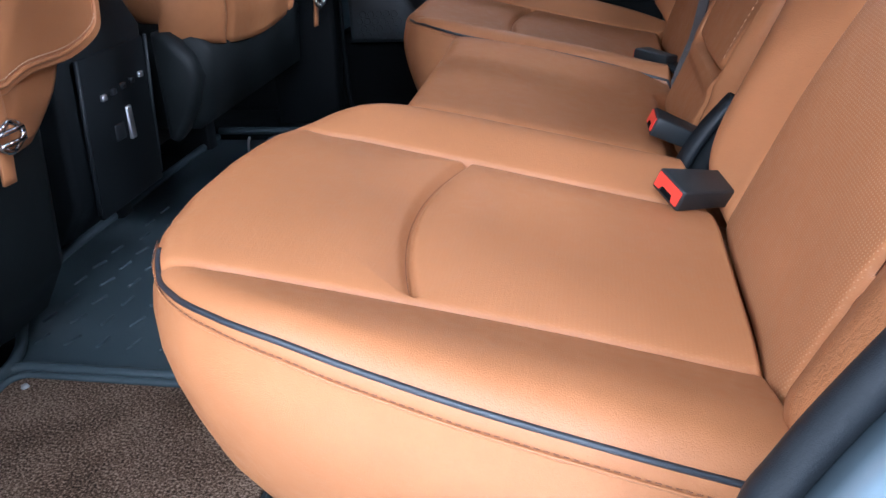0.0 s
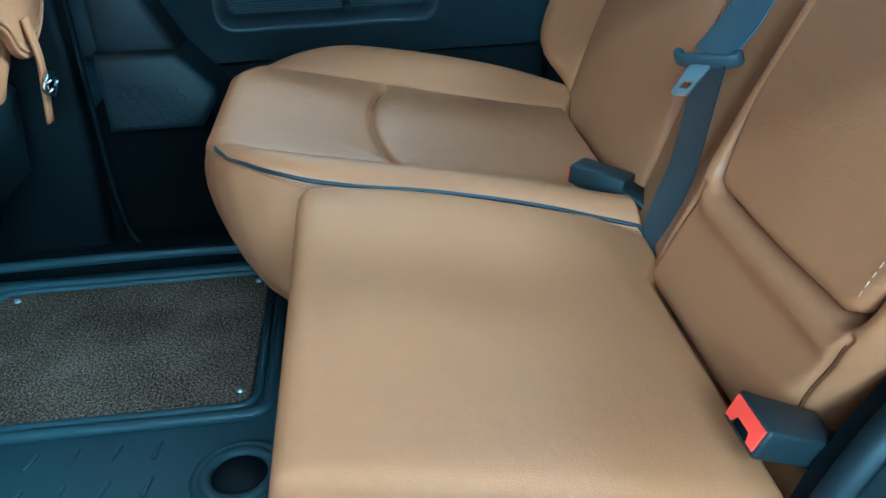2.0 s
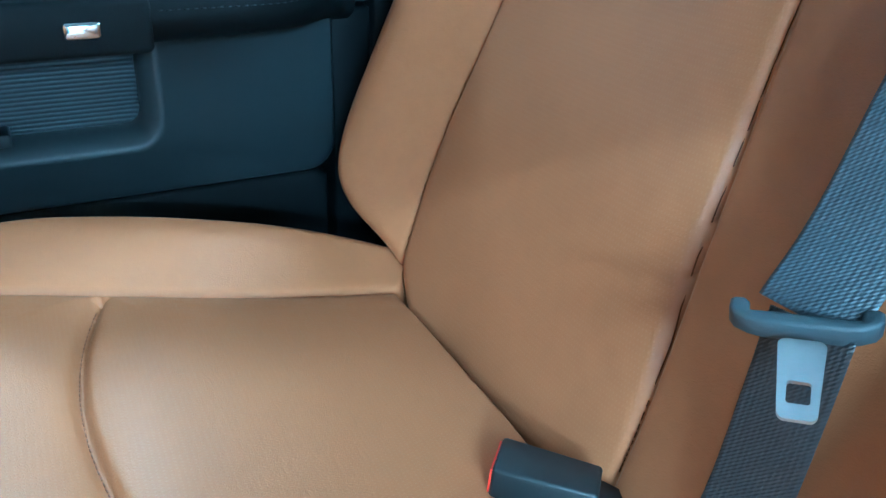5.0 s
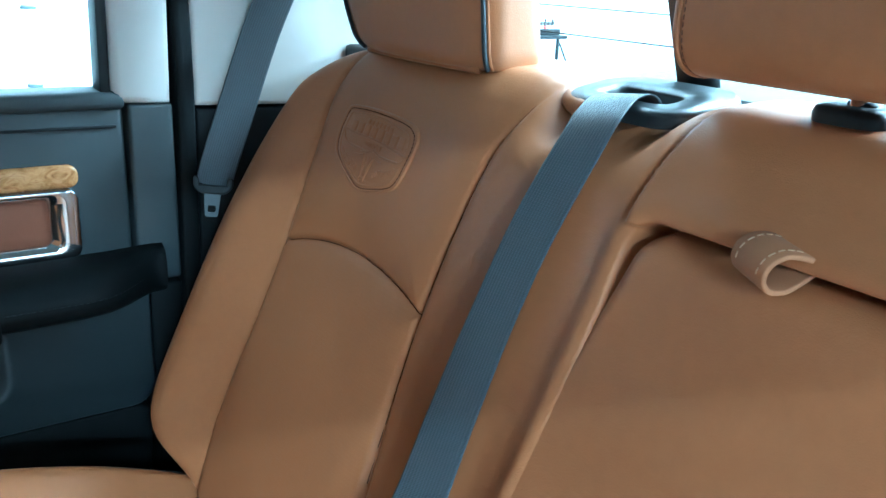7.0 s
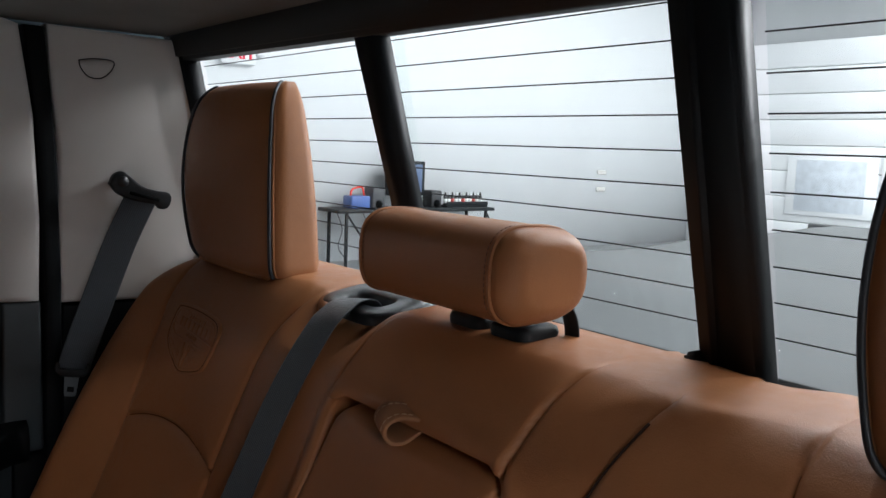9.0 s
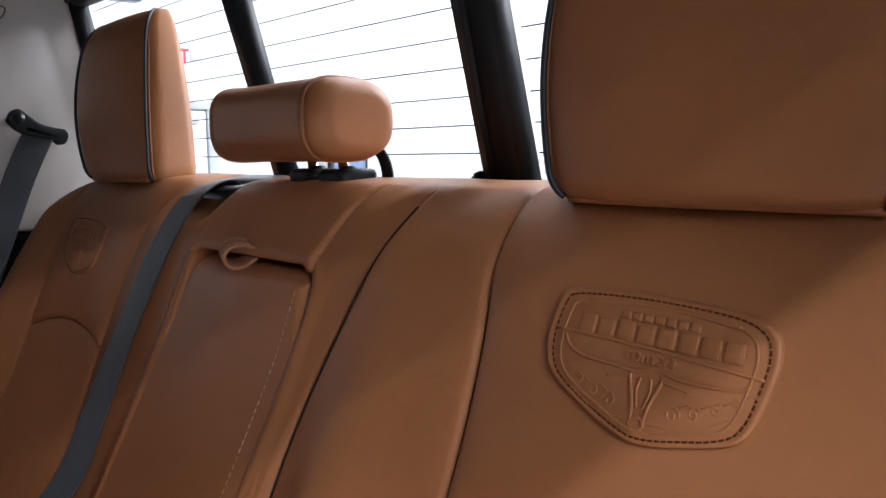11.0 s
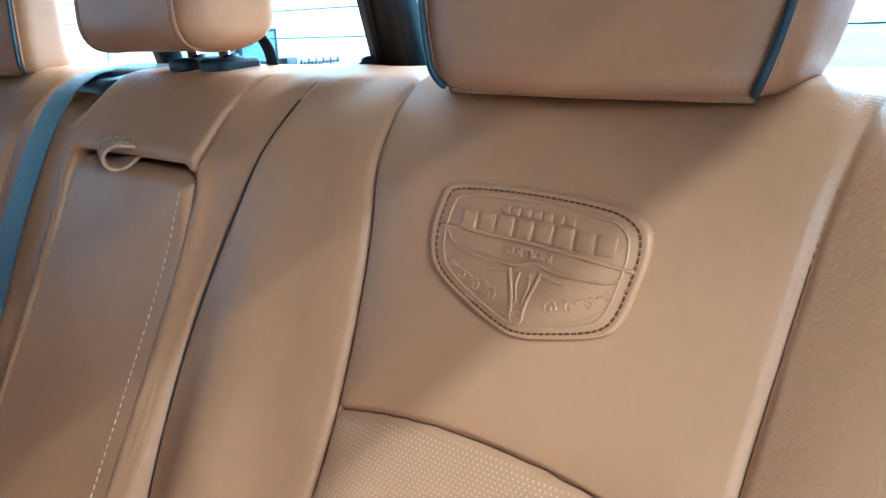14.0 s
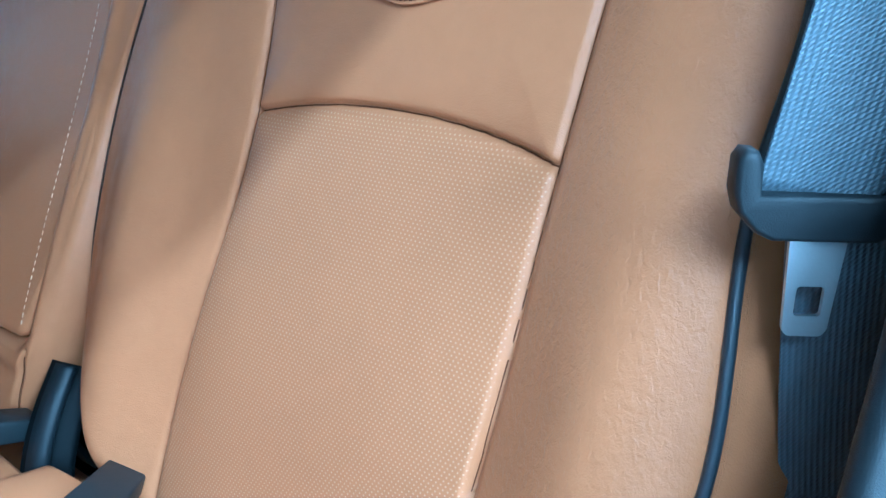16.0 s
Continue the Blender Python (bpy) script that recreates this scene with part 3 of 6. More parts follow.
OUT_Z = (0.215, 0.25, 0.275, 0.30, 0.34, 0.40, 0.55, 0.65, 0.69, 0.725, 0.747, 0.762)
seam_in = curve((0.2, 0.28, 0.40, 0.545, 0.66, 0.74, 0.78), (0.285, 0.290, 0.308, 0.326, 0.320, 0.304, 0.302))
seam_out = curve((0.2, 0.30, 0.42, 0.545, 0.66, 0.74, 0.78), (0.580, 0.588, 0.595, 0.602, 0.612, 0.620, 0.624))


def back_arc(w):
    return 0.565 - 0.022 * ((w - 0.455) / 0.14) ** 2


def near_arc(w):
    return 0.5595 - 0.0165 * ((w - 0.455) / 0.14) ** 2


def outboard_relief(w, Q, inner=0.026, outer=0.0, arc=back_arc):
    """Bolsters, inserts and seams of one outboard seat back."""
    d1, d2 = w - seam_in(Q), w - seam_out(Q)
    mid = (d1 > 0) & (d2 < 0)
    d3 = np.where(mid, Q - arc(w), 9.0)
    near = np.minimum(np.minimum(np.abs(d1), np.abs(d2)), np.abs(d3))
    low = 1 - ease(Q, 0.42, 0.70)
    h = (0.012 + 0.022 * low + outer * (1 - ease(Q, 0.52, 0.74))) * np.exp(-((w - 0.675 - outer) / 0.06) ** 2) + (0.004 + inner * low) * np.exp(-((w - 0.215) / 0.05) ** 2)
    h = h + 0.010 * ease(w, 0.46, 0.62) * (1 - ease(Q, 0.28, 0.46)) * (w < 1)
    h = h + puff(near, 0.020, 0.008) - 0.008
    h = h + 0.008 * np.where(mid, np.exp(-((Q - 0.38) / 0.09) ** 2), 0)
    return h - groove(d1, 0.0030, 0.0035) - groove(d2, 0.0030, 0.0035) - groove(d3, 0.0030, 0.0050), mid


def top_roll(Q):
    return -0.026 * ease(Q, 0.68, 0.768) ** 1.6


BACK_SKIRT = [(0.004, 0.006), (0.012, 0.018), (0.024, 0.036), (0.026, 0.058), (0.012, 0.080), (-0.01, 0.095)]


def badge(pw, s, parent):
    """A leather patch sewn onto the upper seat back, with raised lettering on the one nearer to the open door."""
    yc, zc = (-0.464 if s < 0 else 0.485), 0.664
    rim = [(-0.080, 0.034), (-0.072, 0.040), (-0.02, 0.0425), (0.045, 0.040), (0.070, 0.034), (0.078, 0.022), (0.076, 0.0), (0.070, -0.020), (0.058, -0.029),
           (0.030, -0.036), (0.006, -0.040), (-0.012, -0.038), (-0.045, -0.026), (-0.070, -0.014), (-0.080, -0.002), (-0.083, 0.014)]
    rim = [np.array(p) * (0.945, 0.955) for p in rim]
    loop = smooth_path([(a, b, 0) for a, b in rim + [rim[0]]], 128)[:-1, :2]

    def on(a, b, lift):
        return pw.on(yc - np.asarray(a) if s < 0 else yc - np.asarray(a), zc + np.asarray(b), lift)

    n = len(loop)
    verts, faces = [], []
    for k, (sc, lift) in enumerate(((1.0, -0.001), (1.0, 0.0022), (0.985, 0.0034), (0.955, 0.0036), (0.925, 0.0022), (0.895, 0.0032), (0.5, 0.0024), (0.12, 0.0024))):
        verts += list(on(loop[:, 0] * sc, loop[:, 1] * sc, lift))
        if k:
            faces += [((k - 1) * n + i, (k - 1) * n + (i + 1) % n, k * n + (i + 1) % n, k * n + i) for i in range(n)]
    faces.append(tuple(7 * n + i for i in range(n)))
    me = data_part("patch", verts, faces, LEATHER, parent, "embossed tan leather patch sewn on")
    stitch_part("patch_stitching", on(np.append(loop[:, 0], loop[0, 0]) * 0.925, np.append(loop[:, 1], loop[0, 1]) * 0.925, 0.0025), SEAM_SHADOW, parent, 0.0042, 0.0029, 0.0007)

    def ridge(name, pts, r=0.0011, nn=40):
        c = smooth_path([(a, b, 0) for a, b in pts], nn)
        tube_part(name, on(c[:, 0], c[:, 1], 0.0026), r * 1.15, LEATHER, parent, "", 8)

    # raised outlines: inner frame, horns, scrolls and the head between them
    fr = loop * 0.84
    tube_part("raised_frame", on(np.append(fr[:, 0], fr[0, 0]), np.append(fr[:, 1], fr[0, 1]), 0.0026), 0.0011, LEATHER, parent, "", 8)
    ridge("horn", [(-0.064, 0.012), (-0.058, 0.005), (-0.045, 0.001), (-0.025, 0.0), (-0.008, -0.001), (0.004, 0.002), (0.02, -0.001), (0.045, -0.001), (0.056, 0.0), (0.062, 0.003)])
    ridge("bar", [(-0.070, 0.0140), (0.0, 0.0118), (0.068, 0.0070)])
    ridge("bar", [(-0.052, 0.0335), (0.0, 0.0345), (0.050, 0.030)])
    for sg in (-1, 1):
        ridge("cheek", [(sg * 0.011, -0.003), (sg * 0.0085, -0.010), (sg * 0.0055, -0.018), (sg * 0.0040, -0.028)], 0.0010)
        ridge("brow", [(sg * 0.0035, -0.004), (sg * 0.0045, -0.011), (sg * 0.0022, -0.020)], 0.0007, 20)
        ridge("ear", [(sg * 0.011, -0.004), (sg * 0.018, -0.0052), (sg * 0.027, -0.0062)], 0.0007)
        for k, (cx, cz, cr) in enumerate(((0.021, -0.0195, 0.0048), (0.034, -0.0165, 0.0040), (0.046, -0.0120, 0.0034), (0.056, -0.0065, 0.0026))):
            turns = [(sg * (cx + cr * (1 - a / 9.0) * math.cos(a + 0.6 * k)), cz + cr * (1 - a / 9.0) * math.sin(a + 0.6 * k)) for a in np.linspace(0, 7.2, 12)]
            ridge("scroll", turns, 0.0006, 36)
            ridge("leaf", [(sg * (cx + 0.003), cz + cr), (sg * (cx + 0.008), cz + cr + 0.0022), (sg * (cx + 0.012), cz + cr + 0.0010)], 0.0006, 12)
        ridge("curl", [(sg * 0.008, -0.0275), (sg * 0.028, -0.0262), (sg * 0.046, -0.0195), (sg * 0.060, -0.0110)], 0.0005)
    ridge("muzzle", [(-0.005, -0.028), (0.0, -0.033), (0.005, -0.028), (0.0, -0.025), (-0.005, -0.028)], 0.0009)
    # raised lettering follows the face of the seat back
    mid = pw.on([yc], [zc], 0.0)[0]
    ex = pw.on([yc - 0.05], [zc], 0.0)[0] - pw.on([yc + 0.05], [zc], 0.0)[0]
    ez = pw.on([yc], [zc + 0.03], 0.0)[0] - pw.on([yc], [zc - 0.03], 0.0)[0]
    ex, ez = Vector(ex).normalized(), Vector(ez).normalized()
    nn = ex.cross(ez).normalized()
    ez = nn.cross(ex)
    for dy, h, wd, count in ((0.0275, 0.0046, 0.054, 7), (0.0185, 0.0105, 0.112, 8)):
        step = wd / count
        for k in range(count):
            u = np.linspace(-0.42, 0.42, 5) * step
            mid_u = -wd / 2 + (k + 0.5) * step
            vs, fs = [], []
            for inset, lift in ((0.0, 0.0014), (0.0, 0.0031), (0.0007, 0.0036)):
                for b0 in (-h / 2 + inset, h / 2 - inset):
                    uu = mid_u + u * (1 - inset / (0.42 * step))
                    vs += list(on(uu, dy + b0 - 0.022 * uu, lift))
            for p0, p1 in ((0, 10), (10, 20), (20, 25), (25, 15), (15, 5)):
                fs += [(p0 + i, p0 + i + 1, p1 + i + 1, p1 + i) for i in range(4)]
            fs += [(0, 10, 15, 5), (10, 20, 25, 15), (4, 9, 19, 14), (14, 19, 29, 24)]
            data_part("raised_bar", vs, fs, LEATHER, parent, "raised leather bar")
    for text, dy, size, squeeze in (("EDITION", 0.0062, 0.0062, 1.35),):
        cu = bpy.data.curves.new("tmp_text", "FONT")
        cu.body, cu.align_x, cu.align_y, cu.size, cu.extrude, cu.bevel_depth = text, "CENTER", "CENTER", size, 0.0006, 0.0003
        tob = bpy.data.objects.new("tmp_text", cu)
        scene.collection.objects.link(tob)
        bpy.context.view_layer.update()
        me = bpy.data.meshes.new_from_object(tob)
        bpy.data.objects.remove(tob)
        bpy.data.curves.remove(cu)
        co = np.zeros(len(me.vertices) * 3)
        me.vertices.foreach_get("co", co)
        co = co.reshape(-1, 3)
        co[:, 0] *= squeeze
        base = on(co[:, 0], dy + co[:, 1] - 0.022 * co[:, 0], 0.0028)
        out = base + np.outer(co[:, 2], np.array(nn))
        me.vertices.foreach_set("co", out.ravel())
        me.update()
        mesh_object("lettering", me, LEATHER, parent, "raised lettering", smooth=False)


def back_seams(pw, s, parent):
    """Thin dark tubes in the panel creases of one seat back, coloured for seam shade."""
    zz = np.linspace(0.25, 0.745, 120)
    for f in (seam_in, seam_out):
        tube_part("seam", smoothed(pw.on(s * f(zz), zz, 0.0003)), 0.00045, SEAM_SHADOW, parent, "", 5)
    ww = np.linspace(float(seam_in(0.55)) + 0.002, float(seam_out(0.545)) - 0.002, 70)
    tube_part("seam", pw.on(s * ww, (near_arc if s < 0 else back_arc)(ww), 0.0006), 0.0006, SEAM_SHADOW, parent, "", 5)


def near_back():
    seat = thing("rear_bench", (0.55, -0.43, 0.22), "tan leather rear seat back with perforated lower panel and embossed patch", "seat back", "rear seat backs")
    a = curve(OUT_Z, (0.570, 0.628, 0.667, 0.695, 0.713, 0.726, 0.719, 0.723, 0.714, 0.692, 0.656, 0.61))
    pl = lambda z: -a(z)
    pr = curve((0.215, 0.235, 0.26, 0.30, 0.34, 0.38, 0.45, 0.55, 0.64, 0.70, 0.73, 0.75, 0.762), (-0.29, -0.255, -0.222, -0.187, -0.158, -0.143, -0.138, -0.144, -0.164, -0.182, -0.192, -0.201, -0.211))

    def height(P, Q):
        h, _ = outboard_relief(np.abs(P), Q, arc=near_arc)
        return h + top_roll(Q)

    def rim(P, Q):
        return 0.026 - 0.017 * ease(P - pr(Q), -0.06, -0.02) * ease(Q, 0.30, 0.45) - 0.011 * ease(pl(Q) - P, -0.06, -0.02) * ease(Q, 0.30, 0.40) * (1 - ease(Q, 0.66, 0.72))

    pw = Pillow(0.215, 0.762, pl, pr, height, back_place, rim, BACK_SKIRT, 300, 280, 0.1)
    w = np.abs(pw.cp)
    mid = (w > seam_in(pw.cq)) & (w < seam_out(pw.cq)) & (pw.cq < near_arc(w))
    bolster = (w > seam_out(pw.cq)) & ~mid
    pw.attribute("panel", lambda P, Q: np.minimum(np.minimum(np.abs(P) - seam_in(Q), seam_out(Q) - np.abs(P)), near_arc(np.abs(P)) - Q))
    pw.attribute("bolster", lambda P, Q: np.abs(P) - seam_out(Q))
    pw.piece("cover", ~mid & ~bolster, BACK_LEATHER, seat, "smooth tan leather cover", skirt=True)
    pw.piece("side_bolster", bolster, BACK_LEATHER, seat, "pebbled tan leather bolster")
    pw.piece("lower_insert", mid, BACK_LEATHER, seat, "perforated tan leather panel")
    zs = np.linspace(0.24, 0.738, 90)
    tube_part("piping", pw.on(pl(zs) + 0.0035, zs) + np.array([-0.002, -0.0015, 0]), 0.0034, PIPING, seat, "black piping")
    tube_part("side_seam", pw.on(pl(zs), zs) + np.array([0.022, -0.0035, 0]), 0.0020, LEATHER, seat)
    badge(pw, -1, seat)
    back_seams(pw, -1, seat)
    zz = np.linspace(0.36, 0.75, 80)
    tube_part("split_line", smoothed(pw.on(pr(zz) - 0.0032, zz, 0.0014)), 0.0012, SPLIT_EDGE, seat, "black edge between the two seat backs", 8)
    return pw


def bench_back():
    seat = thing("rear_bench", (0.55, 0.3, 0.22), "wide tan leather rear seat back with fold-down armrest and embossed patch", "seat back", "rear seat backs")
    pl = curve((0.215, 0.235, 0.26, 0.30, 0.34, 0.38, 0.45, 0.55, 0.64, 0.70, 0.73, 0.75, 0.762), (-0.045, -0.07, -0.092, -0.112, -0.124, -0.132, -0.138, -0.146, -0.168, -0.188, -0.199, -0.208, -0.218))
    pr = curve(OUT_Z, (0.550, 0.602, 0.648, 0.680, 0.708, 0.728, 0.738, 0.722, 0.706, 0.684, 0.652, 0.61))
    top_l, top_r = curve((0.66, 0.70, 0.73, 0.76, 0.78), (-0.108, -0.110, -0.114, -0.124, -0.13)), curve((0.66, 0.70, 0.73, 0.76, 0.78), (0.128, 0.134, 0.132, 0.128, 0.126))
    low_l, low_r = curve((0.20, 0.25, 0.30, 0.34), (-0.072, -0.080, -0.092, -0.104)), curve((0.20, 0.25, 0.30, 0.34), (0.152, 0.146, 0.136, 0.124))

    def height(P, Q):
        h, _ = outboard_relief(np.where(P > 0.16, P, 9.0), Q, 0.006, 0.012)
        keep = ease(P, 0.15, 0.20)
        h = h * keep
        low = 1 - ease(Q, 0.30, 0.66)
        centre = 0.004 + 0.022 * low
        h = h + centre * (1 - ease(np.abs(P - 0.005), 0.13, 0.195))
        # the recess of the armrest flap
        inx = np.minimum(P + 0.101 + 0.013 * ease(Q, 0.33, 0.68), 0.126 - P)
        inz = np.minimum(Q - 0.322, 0.690 - Q)
        cut = 0.024
        ins = np.where((inx < cut) & (inz < cut), cut - np.hypot(cut - np.minimum(inx, cut), cut - np.minimum(inz, cut)), np.minimum(inx, inz))
        h = h - 0.034 * ease(ins, -0.001, 0.006) + 0.005 * np.exp(-((ins + 0.010) / 0.010) ** 2)
        up = Q > 0.685
        for f, on_ in ((top_l, up), (top_r, up), (low_l, Q < 0.325), (low_r, Q < 0.325)):
            d = np.where(on_, P - f(Q), 9.0)
            h = h - groove(d, 0.0030, 0.0040)
        h = h + np.where(up & (P > top_l(Q)) & (P < top_r(Q)), 0.004, 0.0)
        # the dip for the belt guide at the top
        h = h - 0.014 * np.exp(-((P - 0.224) / 0.050) ** 4) * ease(Q, 0.715, 0.758)
        return h + top_roll(Q)

    def dipped(p, q, h):
        """The seat back, hollowed at the top where the belt guide lies."""
        v = back_place(p, q, h)
        v[..., 2] -= 0.030 * np.exp(-((v[..., 1] - 0.222) / 0.072) ** 4) * ease(v[..., 2], 0.690, 0.765)
        return v

    def rim(P, Q):
        return 0.026 - 0.017 * ease(pl(Q) - P, -0.06, -0.02) * ease(Q, 0.30, 0.45)

    pw = Pillow(0.215, 0.762, pl, pr, height, dipped, rim, BACK_SKIRT, 420, 280, 0.1)
    w = np.abs(pw.cp)
    right = pw.cp > 0.16
    mid = right & (w > seam_in(pw.cq)) & (w < seam_out(pw.cq)) & (pw.cq < back_arc(w))
    bolster = right & (w > seam_out(pw.cq))
    pw.attribute("panel", lambda P, Q: np.minimum(np.minimum(np.minimum(P - seam_in(Q), seam_out(Q) - P), back_arc(np.abs(P)) - Q), (P - 0.17)))
    pw.attribute("bolster", lambda P, Q: P - seam_out(Q))
    pw.piece("cover", ~mid & ~bolster, FINE_BACK_LEATHER, seat, "smooth tan leather cover", skirt=True)
    pw.piece("side_bolster", bolster, FINE_BACK_LEATHER, seat, "pebbled tan leather bolster")
    pw.piece("lower_insert", mid, FINE_BACK_LEATHER, seat, "perforated tan leather panel")
    badge(pw, 1, seat)
    back_seams(pw, 1, seat)
    # dark tubes put the shade of the two lower creases into colour
    zz = np.linspace(0.235, 0.318, 30)
    for f in (low_l, low_r):
        tube_part("seam", pw.on(f(zz), zz, 0.0005), 0.0006, SEAM_SHADOW, seat, "", 5)

    def flap_height(P, Q):
        low = 1 - ease(Q, 0.30, 0.66)
        return 0.006 + 0.024 * low + 0.003 * np.exp(-(((P - 0.01) / 0.07) ** 2)) + 0.004 * ease(Q, 0.60, 0.68)

    fl = Pillow(0.329, 0.683, curve((0.329, 0.334, 0.345, 0.668, 0.679, 0.683), (-0.078, -0.088, -0.094, -0.108, -0.104, -0.090)),
                curve((0.329, 0.334, 0.345, 0.655, 0.668, 0.677, 0.683), (0.106, 0.114, 0.1195, 0.1205, 0.117, 0.110, 0.098)), flap_height, back_place, 0.012,
                [(0.001, 0.006), (0.0, 0.02), (-0.002, 0.046)], 120, 150)
    arm = fl.piece("armrest_flap", np.ones(len(fl.cp), bool), LEATHER, seat, "fold-down armrest flap in smooth tan leather", skirt=True)
    zs = np.linspace(0.345, 0.668, 120)
    stitch_part("stitching", fl.on(-0.0855 - 0.0115 * (zs - 0.345) / 0.323, zs, 0.0005), THREAD, arm, 0.0072, 0.0042, 0.00045, "pale stitching")
    return pw


near_backrest = near_back()
wide_backrest = bench_back()


def pull_loop():
    """The leather loop that pulls the armrest down: a band folded into a drop-shaped ring."""
    lp = thing("pull_strap", (0.655, 0.0, 0.69), "folded tan leather pull loop with pale stitches on the armrest", "strap")
    r, reach = 0.0092, 0.0245
    ring = [(reach * k / 10, r * math.sin(math.pi / 2 * k / 10) ** 1.3 + 0.0012) for k in range(10)]
    ring += [(reach + r * math.sin(a), r * math.cos(a) + 0.0006) for a in np.linspace(0, math.pi, 24)]
    ring += [(reach * k / 10, -(r * 0.9) * math.sin(math.pi / 2 * k / 10) ** 1.3 - 0.0012) for k in range(9, -1, -1)]
    ring = np.array(ring)
    n = len(ring)
    ax = np.array((-0.34, -0.93, -0.14))
    ax /= np.linalg.norm(ax)
    out = np.array((-0.90, 0.30, -0.22))
    out = out - ax * (out @ ax)
    out /= np.linalg.norm(out)
    up = np.cross(out, ax)
    up = up if up[2] > 0 else -up
    c = np.array((0.681, 0.006, 0.697))
    tan = np.gradient(ring, axis=0)
    tan /= np.linalg.norm(tan, axis=1)[:, None]
    nv = np.stack([-tan[:, 1], tan[:, 0]], 1)
    verts, faces = [], []
    for i in range(n):
        for k in (0.0, 0.0018, 0.0036):
            for wdt in (-0.0165, -0.0153, 0.0153, 0.0165):
                edge = 0.0006 if abs(wdt) > 0.016 and k != 0.0018 else 0.0
                p2 = ring[i] + nv[i] * (k + (edge if k == 0 else -edge))
                verts.append(c + out * p2[0] + up * p2[1] + ax * wdt)
    loop = [0, 1, 2, 3, 7, 11, 10, 9, 8, 4]
    for i in range(n - 1):
        a, b = i * 12, (i + 1) * 12
        faces += [(a + loop[k], a + loop[(k + 1) % 10], b + loop[(k + 1) % 10], b + loop[k]) for k in range(10)]
    faces += [tuple(loop)[::-1], tuple((n - 1) * 12 + k for k in loop)]
    data_part("loop", verts, faces, RAW_EDGE, lp, "folded leather band")
    v = np.array(verts).reshape(n, 3, 4, 3)
    for f in (0.16, 0.84):
        line = [v[i, 2, 1] * (1 - f) + v[i, 2, 2] * f for i in range(4, 24)]
        inner = v[4:24, 0, 1] * (1 - f) + v[4:24, 0, 2] * f
        far_side = np.linalg.norm(np.array(line) - c, axis=1).sum() > np.linalg.norm(inner - c, axis=1).sum()
        stitch_part("stitching", np.array(line) if far_side else inner, THREAD, lp, 0.0062, 0.0042, 0.0006)


pull_loop()


def headrest(y_base, label, lean=0.0, wide=1.0, deep=0.046):
    hr = thing("headrest", (0.76, y_base, 0.76), label, "headrest", "headrests")
    zb, zt = 0.756, 1.006
    nth, nz = 120, 64
    verts, faces, uv = [], [], []
    side = []
    for k in range(nz):
        t = k / (nz - 1)
        # rounding at top and bottom
        e = 0.5 - 0.5 * math.cos(math.pi * t)
        z = zb + (zt - zb) * e
        rt, rb = (zt - z) / 0.045, (z - zb) / 0.020
        rim_t = math.sqrt(max(0.0, 1 - (1 - min(rt, 1)) ** 2))
        rim_b = math.sqrt(max(0.0, 1 - (1 - min(rb, 1)) ** 2))
        u = (z - zb) / (zt - zb)
        a = 0.113 + 0.032 * math.sin(math.pi * min(u * 0.92 + 0.05, 1)) ** 0.8
        a *= (0.86 + 0.14 * rim_t) * wide
        a *= 0.95 + 0.05 * rim_b
        b = (deep * (1.14 - 0.50 * u) + 0.006 * math.sin(math.pi * u)) * (0.35 + 0.65 * rim_t) * (0.72 + 0.28 * rim_b)
        xc = 0.762 + 0.030 * u + 0.010 * (1 - rim_t)
        yc = y_base + lean * (1 - (1 - u) ** 2)
        side.append((xc, a, b, z, yc))
        for i in range(nth):
            th = 2 * math.pi * i / nth
            cs, sn = math.cos(th), math.sin(th)
            px = math.copysign(abs(cs) ** 0.42, cs) * b
            py = math.copysign(abs(sn) ** 0.60, sn) * a
            if px < 0:
                px -= 0.006 * (1 - (py / a) ** 2)
            verts.append((xc + px, yc + py, z))
            uv.append((py, z))
    for k in range(nz - 1):
        for i in range(nth):
            faces.append((k * nth + i, k * nth + (i + 1) % nth, (k + 1) * nth + (i + 1) % nth, (k + 1) * nth + i))
    faces += [tuple(range(nth))[::-1], tuple((nz - 1) * nth + i for i in range(nth))]
    data_part("cushion", verts, faces, LEATHER, hr, "padded tan leather cushion", uv)
    for sg in (-1, 1):
        path = [(xc - b * 0.86, yc + sg * (a * 0.925 + 0.0005), z) for xc, a, b, z, yc in side[3:-2]]
        tube_part("piping", path, 0.0025, PIPING, hr, "black piping", 8)
        tube_part("seam_welt", [(x + 0.0050, y + sg * 0.0006, z) for x, y, z in path], 0.0019, LEATHER, hr, "", 6)
        pth = np.array([(x + 0.012, y + sg * 0.0036, z) for x, y, z in path[2:-4]])
        stitch_part("stitching", pth, DARK_THREAD, hr, 0.0055, 0.0036, 0.0005)
    yc = y_base
    tube_part("hem", [(0.762 - 0.036 + 0.004 * abs(t), yc + t * 0.105, 0.7565) for t in np.linspace(-1, 1, 20)], 0.004, LEATHER, hr)
    for sg in (-1, 1):
        part("post", cyl((0.772, yc + sg * 0.045, 0.70), (0.772, yc + sg * 0.045, 0.77), 0.006), CHROME, hr)
    return hr


headrest(0.498, "tall tan leather headrest with black piping on the seat back", 0.088, 1.08, 0.038)
headrest(-0.459, "tall tan leather headrest with black piping on the seat back", 0.0, 0.985)


